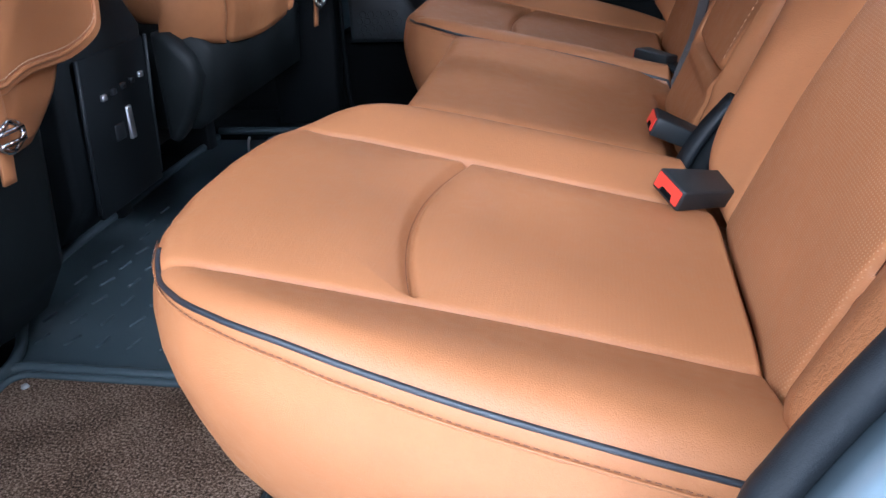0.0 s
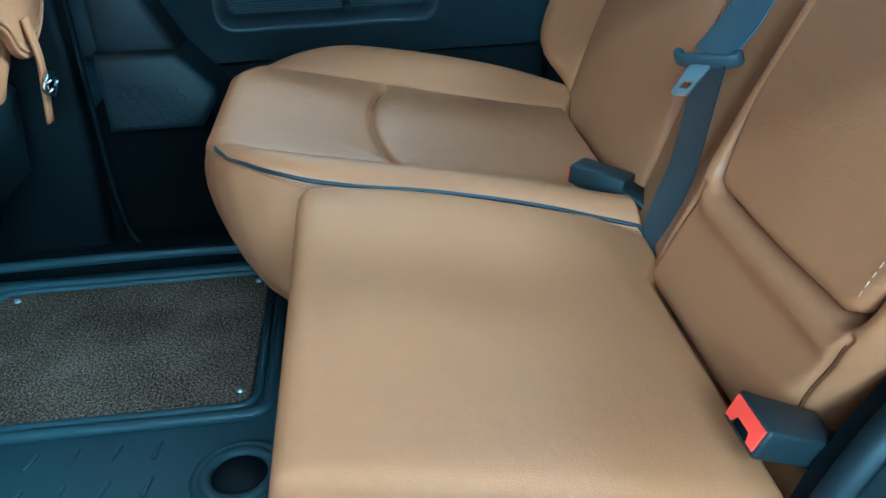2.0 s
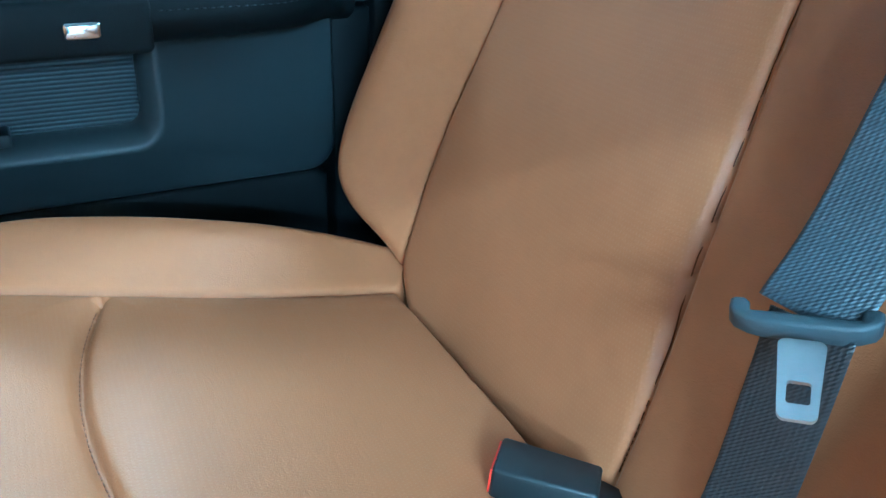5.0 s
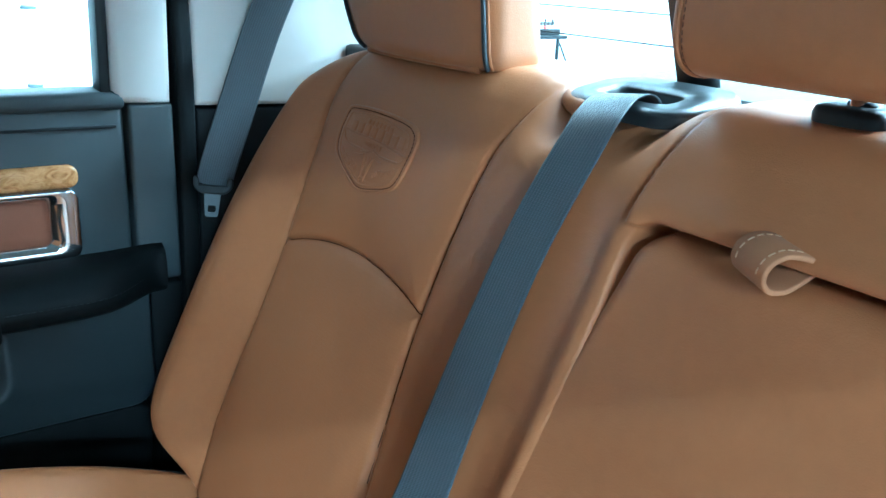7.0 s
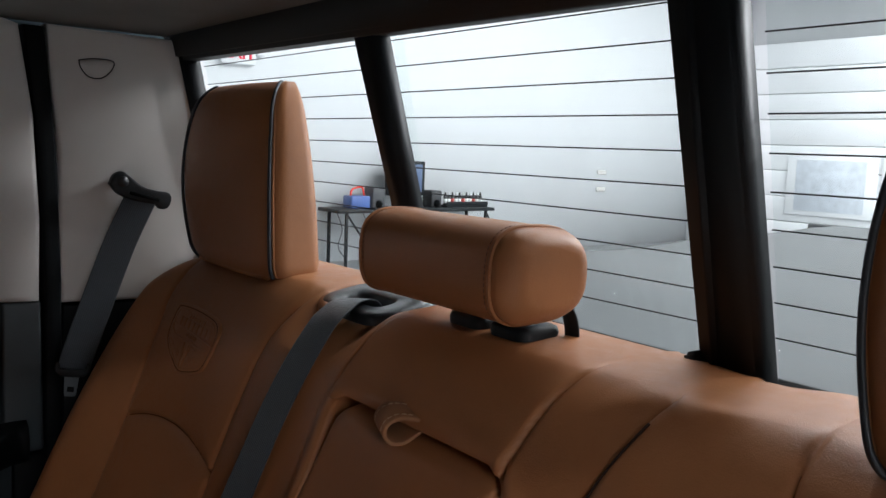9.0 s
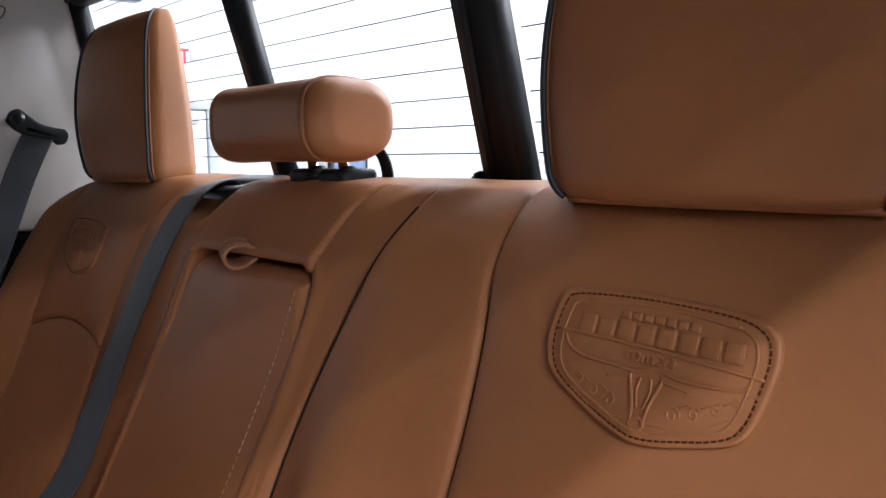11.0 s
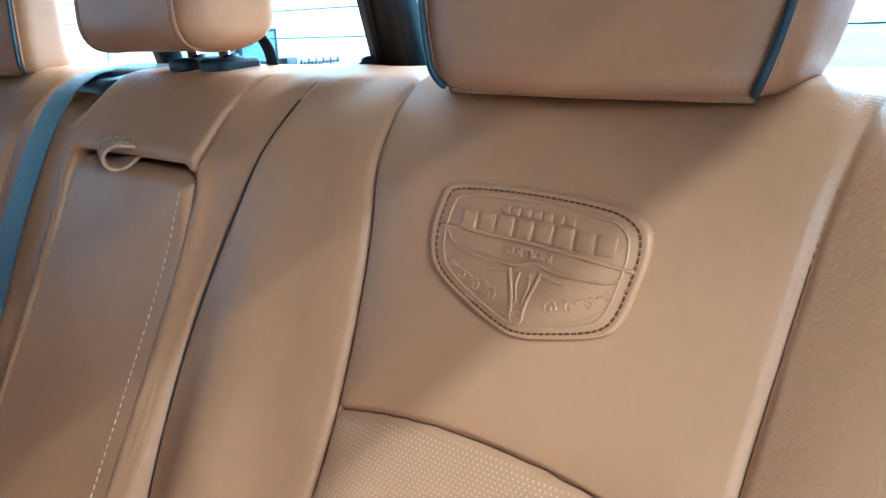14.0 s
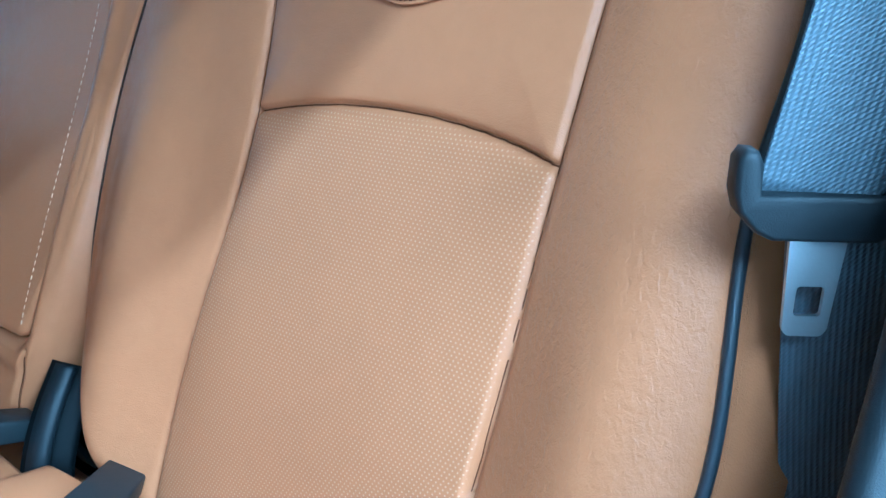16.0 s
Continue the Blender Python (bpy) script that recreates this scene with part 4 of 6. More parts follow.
def middle_headrest():
    hr = thing("headrest", (0.775, 0.02, 0.75), "small tan leather roll headrest on two chrome posts", "headrest", "headrests")
    y0, y1 = 0.153, -0.074
    ny, nt = 90, 64
    verts, faces, uv = [], [], []
    seams = []
    for k in range(ny):
        t = k / (ny - 1)
        e = 0.5 - 0.5 * math.cos(math.pi * t)
        y = y0 + (y1 - y0) * e
        r = min(1.0, min(e, 1 - e) / 0.10)
        rim = math.sqrt(max(0.0, 1 - (1 - r) ** 2))
        k1 = 0.55 + 0.45 * rim
        for i in range(nt):
            th = 2 * math.pi * i / nt
            cs, sn = math.cos(th), math.sin(th)
            px = math.copysign(abs(cs) ** 0.72, cs) * 0.052 * k1
            pz = math.copysign(abs(sn) ** 0.70, sn) * 0.041 * k1 * (1 - 0.10 * cs)
            gr = 0.0016 * (math.exp(-((y - (-0.053)) / 0.003) ** 2) + math.exp(-((y - 0.139) / 0.003) ** 2))
            verts.append((0.752 + px * (1 - gr * 18), y, 0.823 + pz * (1 - gr * 18)))
            uv.append((y, th * 0.05))
    for k in range(ny - 1):
        for i in range(nt):
            faces.append((k * nt + i, (k + 1) * nt + i, (k + 1) * nt + (i + 1) % nt, k * nt + (i + 1) % nt))
    faces += [tuple(range(nt)), tuple((ny - 1) * nt + i for i in range(nt))[::-1]]
    data_part("cushion", verts, faces, LEATHER, hr, "rolled tan leather cushion", uv)
    for ys, sg in ((-0.053, -1), (0.139, 1)):
        ring = []
        for i in range(57):
            th = 2 * math.pi * i / 56
            cs, sn = math.cos(th), math.sin(th)
            px = math.copysign(abs(cs) ** 0.72, cs) * 0.052
            ring.append((0.752 + px * 1.002, ys - sg * 0.007, 0.823 + math.copysign(abs(sn) ** 0.70, sn) * 0.041 * (1 - 0.10 * cs) * 1.002))
        stitch_part("stitching", np.array(ring), DARK_THREAD, hr, 0.005, 0.0034, 0.0005)
        tube_part("seam_welt", [(0.752 + (a - 0.752) * 0.985, b + sg * 0.005, 0.823 + (c - 0.823) * 0.985) for a, b, c in ring], 0.0020, LEATHER, hr, "", 6)
    strap = smooth_path([(0.780, -0.042, 0.800), (0.794, -0.046, 0.793), (0.803, -0.048, 0.775), (0.805, -0.048, 0.750), (0.805, -0.048, 0.722)], 20)
    ribbon("tether", strap, [(0.25, -0.97, 0.0)] * len(strap), 0.014, 0.003, BLACK, hr, "black tether strap behind the roll")
    for yy in (0.040, -0.018):
        part("post", cyl((0.776, yy, 0.72), (0.768, yy, 0.80), 0.0058, seg=24), CHROME, hr, "chrome post")
        col = prism(round_rect(0.750, 0.800, yy - 0.025, yy + 0.025, 0.012), 0.740, 0.774, 0.006, "z")
        for v in col.verts:
            if v.co.z < 0.75:
                v.co.y = yy + (v.co.y - yy) * 0.9
                v.co.x = 0.775 + (v.co.x - 0.775) * 0.9
        part("collar", col, BLACK, hr, "black plastic collar")
        part("collar_ring", cyl((0.775, yy, 0.771), (0.775, yy, 0.777), 0.011, 0.009), BLACK, hr)


middle_headrest()

# ---- belts ----


def belt_guide():
    g = thing("belt_guide", (0.778, 0.220, 0.745), "black plastic seat belt guide set into the seat back", "belt guide")
    out = round_rect(0.733, 0.824, 0.150, 0.292, 0.034, 8)
    hole = round_rect(0.755, 0.784, 0.186, 0.256, 0.011, 8)
    bm = bmesh.new()
    n = len(out)
    lay = []
    for pts, z in ((out, 0.738), (out, 0.746), ([(a * 0.94 + 0.7785 * 0.06, b * 0.95 + 0.221 * 0.05) for a, b in out], 0.750), ([(a * 1.08 - 0.7695 * 0.08, b * 1.05 - 0.221 * 0.05) for a, b in hole], 0.750), (hole, 0.747), (hole, 0.736)):
        lay.append([bm.verts.new((a, b, z + 0.16 * (a - 0.735))) for a, b in pts])
    for p, q in zip(lay, lay[1:]):
        for i in range(n):
            bm.faces.new((p[i], p[(i + 1) % n], q[(i + 1) % n], q[i]))
    bmesh.ops.recalc_face_normals(bm, faces=bm.faces[:])
    part("bezel", bm, BEZEL_BLACK, g)
    part("slot_well", rbox(0.750, 0.790, 0.180, 0.262, 0.700, 0.722, 0.003), BLACK, g)
    # leather welt round the guide
    arc = [(0.779 + 0.051 * math.cos(t), 0.214 + 0.086 * math.sin(t), 0.748 + 0.008 * math.cos(t)) for t in np.linspace(radians(40), radians(158), 40)]
    tube_part("welt", arc, 0.0080, LEATHER, g, "gathered tan leather welt", 10)


belt_guide()


def lofted(rings, m):
    """A closed body through rings of points of equal count; the last ring joins the first."""
    bm = bmesh.new()
    ls = [[bm.verts.new(p) for p in pts] for pts in rings]
    n = len(rings[0])
    for p, q in zip(ls, ls[1:] + ls[:1]):
        for i in range(n):
            bm.faces.new((p[i], p[(i + 1) % n], q[(i + 1) % n], q[i]))
    bmesh.ops.recalc_face_normals(bm, faces=bm.faces[:])
    bm.transform(m)
    return bm


def tongue(parent, at, m_rot, mat_tip=STEEL, scale=1.0, grip=None, tall=1.0, slim=1.0):
    m = Matrix.Translation(at) @ m_rot @ Matrix.Scale(scale, 4)
    # grip: a bar with two raised ears between which the webbing passes, narrowing towards the plate
    ear = [(0.0265, 0.001), (0.0268, 0.014), (0.0295, 0.020), (0.0345, 0.0205), (0.0370, 0.016), (0.0370, 0.002), (0.0345, -0.007), (0.0270, -0.016), (0.0200, -0.0195)]
    outline = [(a, b * tall) for a, b in ear] + [(-a, b * tall) for a, b in ear[::-1]]
    bm = prism(outline, -0.0075, 0.0075, 0.0024)
    bm.transform(m)
    part("tongue_grip", bm, grip or BLACK, parent, "black plastic grip")
    pl = [(a * slim * (1.0 + 0.35 * max(0.0, b + 0.030) / 0.02), b) for a, b in round_rect(-0.0125, 0.0125, -0.060, -0.012, 0.005)]
    hl = [(a * slim, b) for a, b in round_rect(-0.0075, 0.0075, -0.051, -0.038, 0.002)]
    rings = [[(a, y, b) for a, b in pts] for pts, y in ((hl, -0.0012), (pl, -0.0012), (pl, 0.0012), (hl, 0.0012))]
    part("tongue_plate", lofted(rings, m), mat_tip, parent, "steel latch plate with a square hole", smooth=False)


def centre_belt():
    b = thing("seat_belt", (0.6, 0.22, 0.25), "charcoal webbing seat belt hanging across the seat back", "seat belt", "seat belts")
    key = [(0.776, 0.226, 0.722), (0.770, 0.226, 0.746), (0.758, 0.226, 0.7555), (0.740, 0.224, 0.7545), (0.722, 0.217, 0.7485), (0.704, 0.209, 0.739), (0.687, 0.205, 0.721), (0.668, 0.207, 0.690), (0.645, 0.212, 0.643), (0.612, 0.213, 0.573), (0.582, 0.211, 0.508), (0.552, 0.207, 0.446), (0.522, 0.203, 0.410)]
    p = smooth_path(key, 70)
    turn = np.clip((0.60 - p[:, 2]) / 0.16, 0, 1)[:, None]
    ribbon("webbing", p, np.array((0.16, -1.0, 0.12)) * (1 - turn) + np.array((0.30, -0.95, 0.0)) * turn, 0.047, 0.0016, WEBBING, b)
    low = smooth_path([(0.524, 0.200, 0.408), (0.516, 0.198, 0.365), (0.506, 0.197, 0.31), (0.491, 0.196, 0.265), (0.480, 0.196, 0.222), (0.473, 0.196, 0.16)], 40)
    ribbon("lap_webbing", low, [(0.18, -0.97, 0.0)] * len(low), 0.042, 0.0016, SHADED_WEBBING, b)
    xax = Vector((0.62, -0.74, 0.13)).normalized()
    zax = Vector((0.657, 0.654, 0.374))
    zax = (zax - xax * zax.dot(xax)).normalized()
    yax = zax.cross(xax)
    r = Matrix((xax, yax, zax)).transposed().to_4x4()
    tongue(b, Vector((0.518, 0.200, 0.410)), r, STEEL, 0.86, GREY_BLACK, 0.40, 0.75)


centre_belt()


def far_belt():
    b = thing("seat_belt", (0.62, 0.77, 0.4), "charcoal webbing seat belt hanging from a pillar anchor", "seat belt", "seat belts")
    p = smooth_path([(0.704, 0.781, 0.833), (0.668, 0.776, 0.76), (0.630, 0.766, 0.67), (0.602, 0.760, 0.60), (0.592, 0.758, 0.572)], 40)
    ribbon("webbing", p, [tuple(np.array((0.93, -0.30, -0.15)) * (1 - k) + np.array((0.60, 0.78, -0.1)) * k) for k in np.linspace(0, 0.55, len(p)) ** 2], 0.047, 0.0016, WEBBING, b)
    low = smooth_path([(0.640, 0.792, 0.50), (0.648, 0.793, 0.40), (0.650, 0.793, 0.25), (0.650, 0.793, 0.10)], 30)
    ribbon("lap_webbing", low, [(0.9, -0.3, 0)] * len(low), 0.047, 0.0016, WEBBING, b)
    xax = Vector((0.93, -0.30, -0.10)).normalized()
    zax = Vector((0.10, 0.15, 1.0))
    zax = (zax - xax * zax.dot(xax)).normalized()
    r = Matrix((xax, zax.cross(xax), zax)).transposed().to_4x4()
    tongue(b, Vector((0.590, 0.752, 0.574)), r, GREY_BLACK, 0.66, BLACK, 0.8)
    a = thing("belt_anchor", (0.70, 0.795, 0.845), "black plastic swivel loop for the seat belt on the pillar", "belt anchor")
    rim = smooth_path([(0.653, 0, 0.852), (0.660, 0, 0.866), (0.673, 0, 0.871), (0.686, 0, 0.862), (0.704, 0, 0.848), (0.726, 0, 0.841), (0.744, 0, 0.838), (0.749, 0, 0.829), (0.744, 0, 0.815), (0.732, 0, 0.812),
                       (0.722, 0, 0.819), (0.700, 0, 0.824), (0.680, 0, 0.829), (0.664, 0, 0.838), (0.653, 0, 0.852)], 70)
    part("loop", prism([(float(p[0]), float(p[2])) for p in rim[:-1]], 0.772, 0.788, 0.003), BLACK, a, "black slotted plate")
    part("bolt", cyl((0.671, 0.766, 0.856), (0.671, 0.802, 0.856), 0.0085, 0.0085, 18), BEZEL_BLACK, a, "dark bolt head")
    # solid near-black plate painted for the shade inside the slot
    part("slot", prism([(0.682, 0.836), (0.728, 0.824), (0.729, 0.829), (0.683, 0.841)], 0.7705, 0.775, 0), DARK_VOID, a, "near-black plate for the dark of the belt slot")


far_belt()


def near_belt():
    b = thing("seat_belt", (0.62, -0.77, 0.4), "charcoal webbing seat belt with steel latch plate beside the seat back", "seat belt", "seat belts")
    p = smooth_path([(0.652, -0.800, 0.86), (0.630, -0.782, 0.76), (0.603, -0.766, 0.66), (0.577, -0.7525, 0.559)], 40)
    ribbon("webbing", p, [(0.55, -0.83, 0.0)] * len(p), 0.050, 0.0016, WEBBING, b)
    low = smooth_path([(0.590, -0.762, 0.57), (0.604, -0.764, 0.46), (0.612, -0.772, 0.34), (0.622, -0.778, 0.15)], 40)
    ribbon("lap_webbing", low, [(0.55, -0.83, 0.0)] * len(low), 0.050, 0.0016, WEBBING, b)
    xax = Vector((0.60, -0.80, -0.06)).normalized()
    zax = Vector((0.05, 0.0, 1.0))
    zax = (zax - xax * zax.dot(xax)).normalized()
    r = Matrix((xax, zax.cross(xax), zax)).transposed().to_4x4()
    tongue(b, Vector((0.579, -0.756, 0.564)), r, STEEL, 1.05, BLACK, 0.9, 0.74)


near_belt()


def buckle(front, ahead, side, label, width=0.040, thick=0.023, L=0.060):
    f, d, side = Vector(front), Vector(ahead).normalized(), Vector(side).normalized()
    b = thing("seat_belt_buckle", front, label, "belt buckle", "belt buckles")
    r = f - d * L
    up = d.cross(side).normalized()
    m = Matrix.Translation(f) @ Matrix((side, d, up)).transposed().to_4x4()
    w, t = width / 2, thick / 2
    bm = rbox(-w, w, -L, 0.0, -t, t, 0.0026, 2)
    for v in bm.verts:
        if v.co.y < -L * 0.5:
            v.co.x *= 0.86
            v.co.z *= 0.90
    bm.transform(m)
    part("housing", bm, PILLAR_GREY, b, "black plastic housing")
    # release button with its slot under it
    bm = prism([(-w * 0.86, -t * 0.10), (-w * 0.86, t * 0.78), (w * 0.86, t * 0.78), (w * 0.86, -t * 0.62), (w * 0.50, -t * 0.62), (w * 0.36, -t * 0.10), (-w * 0.36, -t * 0.10), (-w * 0.5, -t * 0.62), (-w * 0.86, -t * 0.62)], -0.004, 0.0012, 0)
    bm.transform(m)
    part("release_button", bm, RED, b, "red release button", smooth=False)
    # solid near-black block painted for the dark of the opening
    bm = rbox(-w * 0.40, w * 0.40, -0.002, 0.0012, -t * 0.70, -t * 0.2, 0.001, 1)
    bm.transform(m)
    part("slot", bm, DARK_VOID, b, "near-black block for the dark of the latch slot")
    stalk = smooth_path([tuple(r + d * 0.006), tuple(r - d * 0.022 - Vector((0, 0, 0.012))), tuple(r - d * 0.045 - Vector((0, 0, 0.05)))], 16)
    ribbon("strap", stalk, [tuple(side)] * len(stalk), 0.030, 0.006, BLACK, b)


buckle((0.438, -0.300, 0.272), (-0.79, -0.58, 0.195), (0.505, -0.797, -0.331), "black seat belt buckle with red button lying on the cushion", 0.041, 0.022, 0.075)
buckle((0.432, -0.117, 0.283), (-0.909, -0.067, 0.412), (0.05, -0.997, -0.052), "black seat belt buckle with red button on the centre cushion", 0.039, 0.0225, 0.060)
buckle((0.438, 0.318, 0.260), (-0.734, 0.675, 0.068), (-0.669, -0.737, 0.092), "black seat belt buckle turned towards the closed door", 0.035, 0.0245, 0.062)


def sleeve():
    s = thing("belt_sleeve", (0.49, -0.155, 0.22), "dark plastic belt sleeve between the two seat backs", "belt sleeve")
    p = smooth_path([(0.462, -0.158, 0.205), (0.476, -0.155, 0.245), (0.498, -0.150, 0.282), (0.524, -0.143, 0.312)], 30)
    ribbon("band", p, [(0.55, -0.80, 0.20)] * len(p), 0.050, 0.010, SHELL_BLACK, s)
    q = p + np.array((-0.010, -0.004, 0.006))
    ribbon("cover_rib", q, [(0.55, -0.80, 0.20)] * len(q), 0.020, 0.008, BLACK, s, "raised rib")


sleeve()

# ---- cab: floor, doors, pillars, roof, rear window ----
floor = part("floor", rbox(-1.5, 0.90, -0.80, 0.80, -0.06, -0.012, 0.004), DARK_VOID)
tagged(floor, "black carpeted cab floor", "floor", kind="structure")


def floor_liner():
    t = thing("floor_mat", (-0.15, 0.0, -0.012), "black rubber floor liner with brown carpet insets and raised rim", "floor mat")
    # rubber sheet with moulded treads
    bend = smooth_path([(-0.347, -0.70, 0), (-0.347, -0.34, 0), (-0.358, -0.25, 0), (-0.405, -0.17, 0), (-0.450, -0.08, 0), (-0.474, 0.03, 0), (-0.477, 0.16, 0), (-0.480, 0.40, 0), (-0.478, 0.655, 0)], 60)
    part("rubber_sheet", prism([(0.125, 0.655), (0.125, -0.70)] + [(float(p[0]), float(p[1])) for p in bend], -0.012, 0.0, 0.002, "z"), RUBBER, t)
    for y in np.linspace(-0.20, 0.24, 9):
        for k in range(11):
            x = -0.40 + k * 0.045 + (0.02 if int(round(y * 100)) % 2 else 0.0)
            if x > -0.01 and abs(y - 0.186) < 0.07:
                continue
            m = pose(x, y, 0.0, 0, 0, 82 if (k + int(y * 40)) % 2 else 72)
            part("tread", rbox(-0.014, 0.014, -0.0025, 0.0025, -0.001, 0.0030, 0.0011, 1, m), RUBBER, t)
    # no hollow here: a flat black disc carries the well's shade
    part("well_shade_disc", cyl((0.056, 0.186, -0.002), (0.056, 0.186, 0.0015), 0.034, 0.034, 32), BLACK, t, "flat black disc for the dark of a round well")
    for r, z in ((0.036, 0.006), (0.046, 0.004)):
        ring = [(0.056 + r * math.cos(a), 0.186 + r * math.sin(a), z - 0.003) for a in np.linspace(0, 2 * math.pi, 40)]
        tube_part("moulded_ring", ring, 0.007, RUBBER, t, "", 8, 0.7)
    for y0, y1 in ((-0.665, -0.295), (0.305, 0.60)):
        inset = prism(round_rect(-0.325, 0.056, y0, y1, 0.02), 0.0, 0.006, 0.002, "z")
        part("carpet_inset", inset, CARPET, t, "speckled brown loop carpet inset")
        for off, rr in ((0.008, 0.0055), (0.024, 0.0075)):
            loop = [(a, b, 0.004) for a, b in round_rect(-0.325 - off, 0.056 + off, y0 - off, y1 + off, 0.025)]
            tube_part("rim", loop + [loop[0]], rr, RUBBER, t, "raised rubber rim", 8)
        for xx in (-0.30, 0.042):
            for yy in (y0 + 0.02, y1 - 0.02):
                part("snap", cyl((xx, yy, 0.004), (xx, yy, 0.009), 0.006, 0.004, 16), STEEL, t, "steel snap")
    # outer upturned edges
    tube_part("upturned_edge", bend + np.array((0.002, 0, 0.006)), 0.008, RUBBER, t)
    tube_part("upturned_edge", smooth_path([(-0.47, 0.655, 0.02), (-0.10, 0.665, 0.02), (0.12, 0.66, 0.015)], 30), 0.008, RUBBER, t)


floor_liner()

sill = part("door_sill", rbox(-0.9, 0.62, 0.66, 0.80, -0.012, 0.03, 0.008, 3), SHELL_BLACK)
tagged(sill, "black plastic door sill", "sill", kind="structure")
sill2 = part("door_sill", rbox(-0.9, 0.62, -0.82, -0.71, -0.03, 0.004, 0.008, 3), BLACK)
tagged(sill2, "black plastic door sill in the open doorway", "sill", kind="structure")


def far_door():
    d = thing("door_1", (0.25, 0.83, 0.05), "closed rear door with charcoal panel, wood trim and brown leather inset", "door", kind="structure")
    part("upper_panel", rbox(-0.12, 0.500, 0.803, 0.86, 0.470, 0.672, 0.008, 3), DOOR_GREY, d)
    part("rear_panel", rbox(0.504, 0.560, 0.800, 0.86, 0.44, 0.674, 0.006, 3), DOOR_GREY, d)
    # black block added to close the dark gap behind the panel
    part("gap_filler", rbox(0.516, 0.560, 0.802, 0.86, 0.05, 0.436, 0.004), SHELL_BLACK, d, "black filler in the gap behind the door panel")
    part("sill_cap", rbox(-0.12, 0.502, 0.795, 0.86, 0.668, 0.690, 0.008, 3), DOOR_GREY, d)
    part("crease", rbox(-0.12, 0.490, 0.800, 0.81, 0.6455, 0.6495, 0.0015, 2), BLACK, d)
    wood = prism(round_rect(-0.12, 0.440, 0.578, 0.606, 0.012), 0.790, 0.806, 0.004)
    part("wood_trim", wood, WOOD, d, "glossy burl wood strip")
    # chrome surround with the leather inset
    n_out, n_in = round_rect(-0.12, 0.438, 0.490, 0.577, 0.014), round_rect(-0.10, 0.405, 0.507, 0.566, 0.010)
    bm = bmesh.new()
    ls = [[bm.verts.new((a, y, b)) for a, b in pts] for pts, y in ((n_out, 0.806), (n_out, 0.794), ([(a * 0.99 + 0.002, b * 0.97 + 0.0167) for a, b in n_out], 0.790), (n_in, 0.797), (n_in, 0.806))]
    n = len(n_out)
    for p, q in zip(ls, ls[1:]):
        for i in range(n):
            bm.faces.new((p[i], p[(i + 1) % n], q[(i + 1) % n], q[i]))
    bmesh.ops.recalc_face_normals(bm, faces=bm.faces[:])
    part("chrome_surround", bm, CHROME, d, "chrome surround")
    part("leather_inset", prism(n_in, 0.799, 0.806, 0.002), BROWN_TRIM, d, "brown leather inset")
    # armrest
    verts, faces = [], []
    xs = np.linspace(-0.12, 0.535, 40)
    prof = [(0.805, 0.485), (0.79, 0.489), (0.73, 0.482), (0.712, 0.470), (0.706, 0.455), (0.712, 0.440), (0.73, 0.430), (0.80, 0.420)]
    for x in xs:
        k = 1 - ease(np.array(x), 0.40, 0.535) ** 2 * 0.75
        for y, z in prof:
            verts.append((x, 0.805 - (0.805 - y) * float(k), z + 0.004 * float(ease(np.array(x), 0.2, 0.5))))
    m = len(prof)
    faces = [(i * m + j, i * m + j + 1, i * m + m + j + 1, i * m + m + j) for i in range(len(xs) - 1) for j in range(m - 1)]
    faces += [tuple(range(m)), tuple((len(xs) - 1) * m + j for j in range(m))[::-1]]
    data_part("armrest", verts, faces, SHELL_BLACK, d, "soft black armrest")
    stitch_part("stitching", np.array([(x, 0.7065 + 0.0735 * float(ease(np.array(x), 0.40, 0.535) ** 2), 0.462) for x in np.linspace(0.335, 0.5, 30)]), BLACK, d, 0.007, 0.004, 0.0005)
    part("switch_panel", rbox(-0.12, 0.330, 0.7035, 0.76, 0.428, 0.474, 0.006, 3), SHELL_BLACK, d, "smooth black panel at the front of the armrest")
    part("switch", rbox(0.262, 0.290, 0.698, 0.708, 0.444, 0.458, 0.003, 2), CHROME, d, "chrome window switch")
    # lower panel with the ribbed pocket
    part("pocket_cloth", rbox(0.0, 0.345, 0.812, 0.83, 0.33, 0.47, 0.003), GRILLE, d, "ribbed charcoal cloth in the door pocket")
    outer, edge = round_rect(-0.14, 0.512, 0.272, 0.47, 0.030), round_rect(-0.136, 0.508, 0.276, 0.466, 0.028)
    brow = round_rect(0.010, 0.340, 0.321, 0.461, 0.028)
    lip, crest, well = round_rect(0.006, 0.344, 0.316, 0.462, 0.030), round_rect(0.014, 0.335, 0.327, 0.460, 0.024), round_rect(0.024, 0.324, 0.338, 0.456, 0.016)
    rings = [[(a, y, b) for a, b in pts] for pts, y in ((outer, 0.845), (outer, 0.790), (edge, 0.785), (lip, 0.784), (brow, 0.772), (crest, 0.775), (well, 0.790), (well, 0.845))]
    part("lower_panel", lofted(rings, Matrix()), DOOR_SHADED, d, "door panel darkened for armrest shade, with a rounded lip round the pocket")
    part("notch", rbox(0.196, 0.210, 0.772, 0.80, 0.340, 0.352, 0.002), BLACK, d)
    part("bottom_panel", prism([(-0.12, 0.05), (0.45, 0.05), (0.49, 0.12), (0.505, 0.20), (0.505, 0.262), (0.49, 0.269), (-0.12, 0.269)], 0.793, 0.86, 0.004), SHELL_BLACK, d)
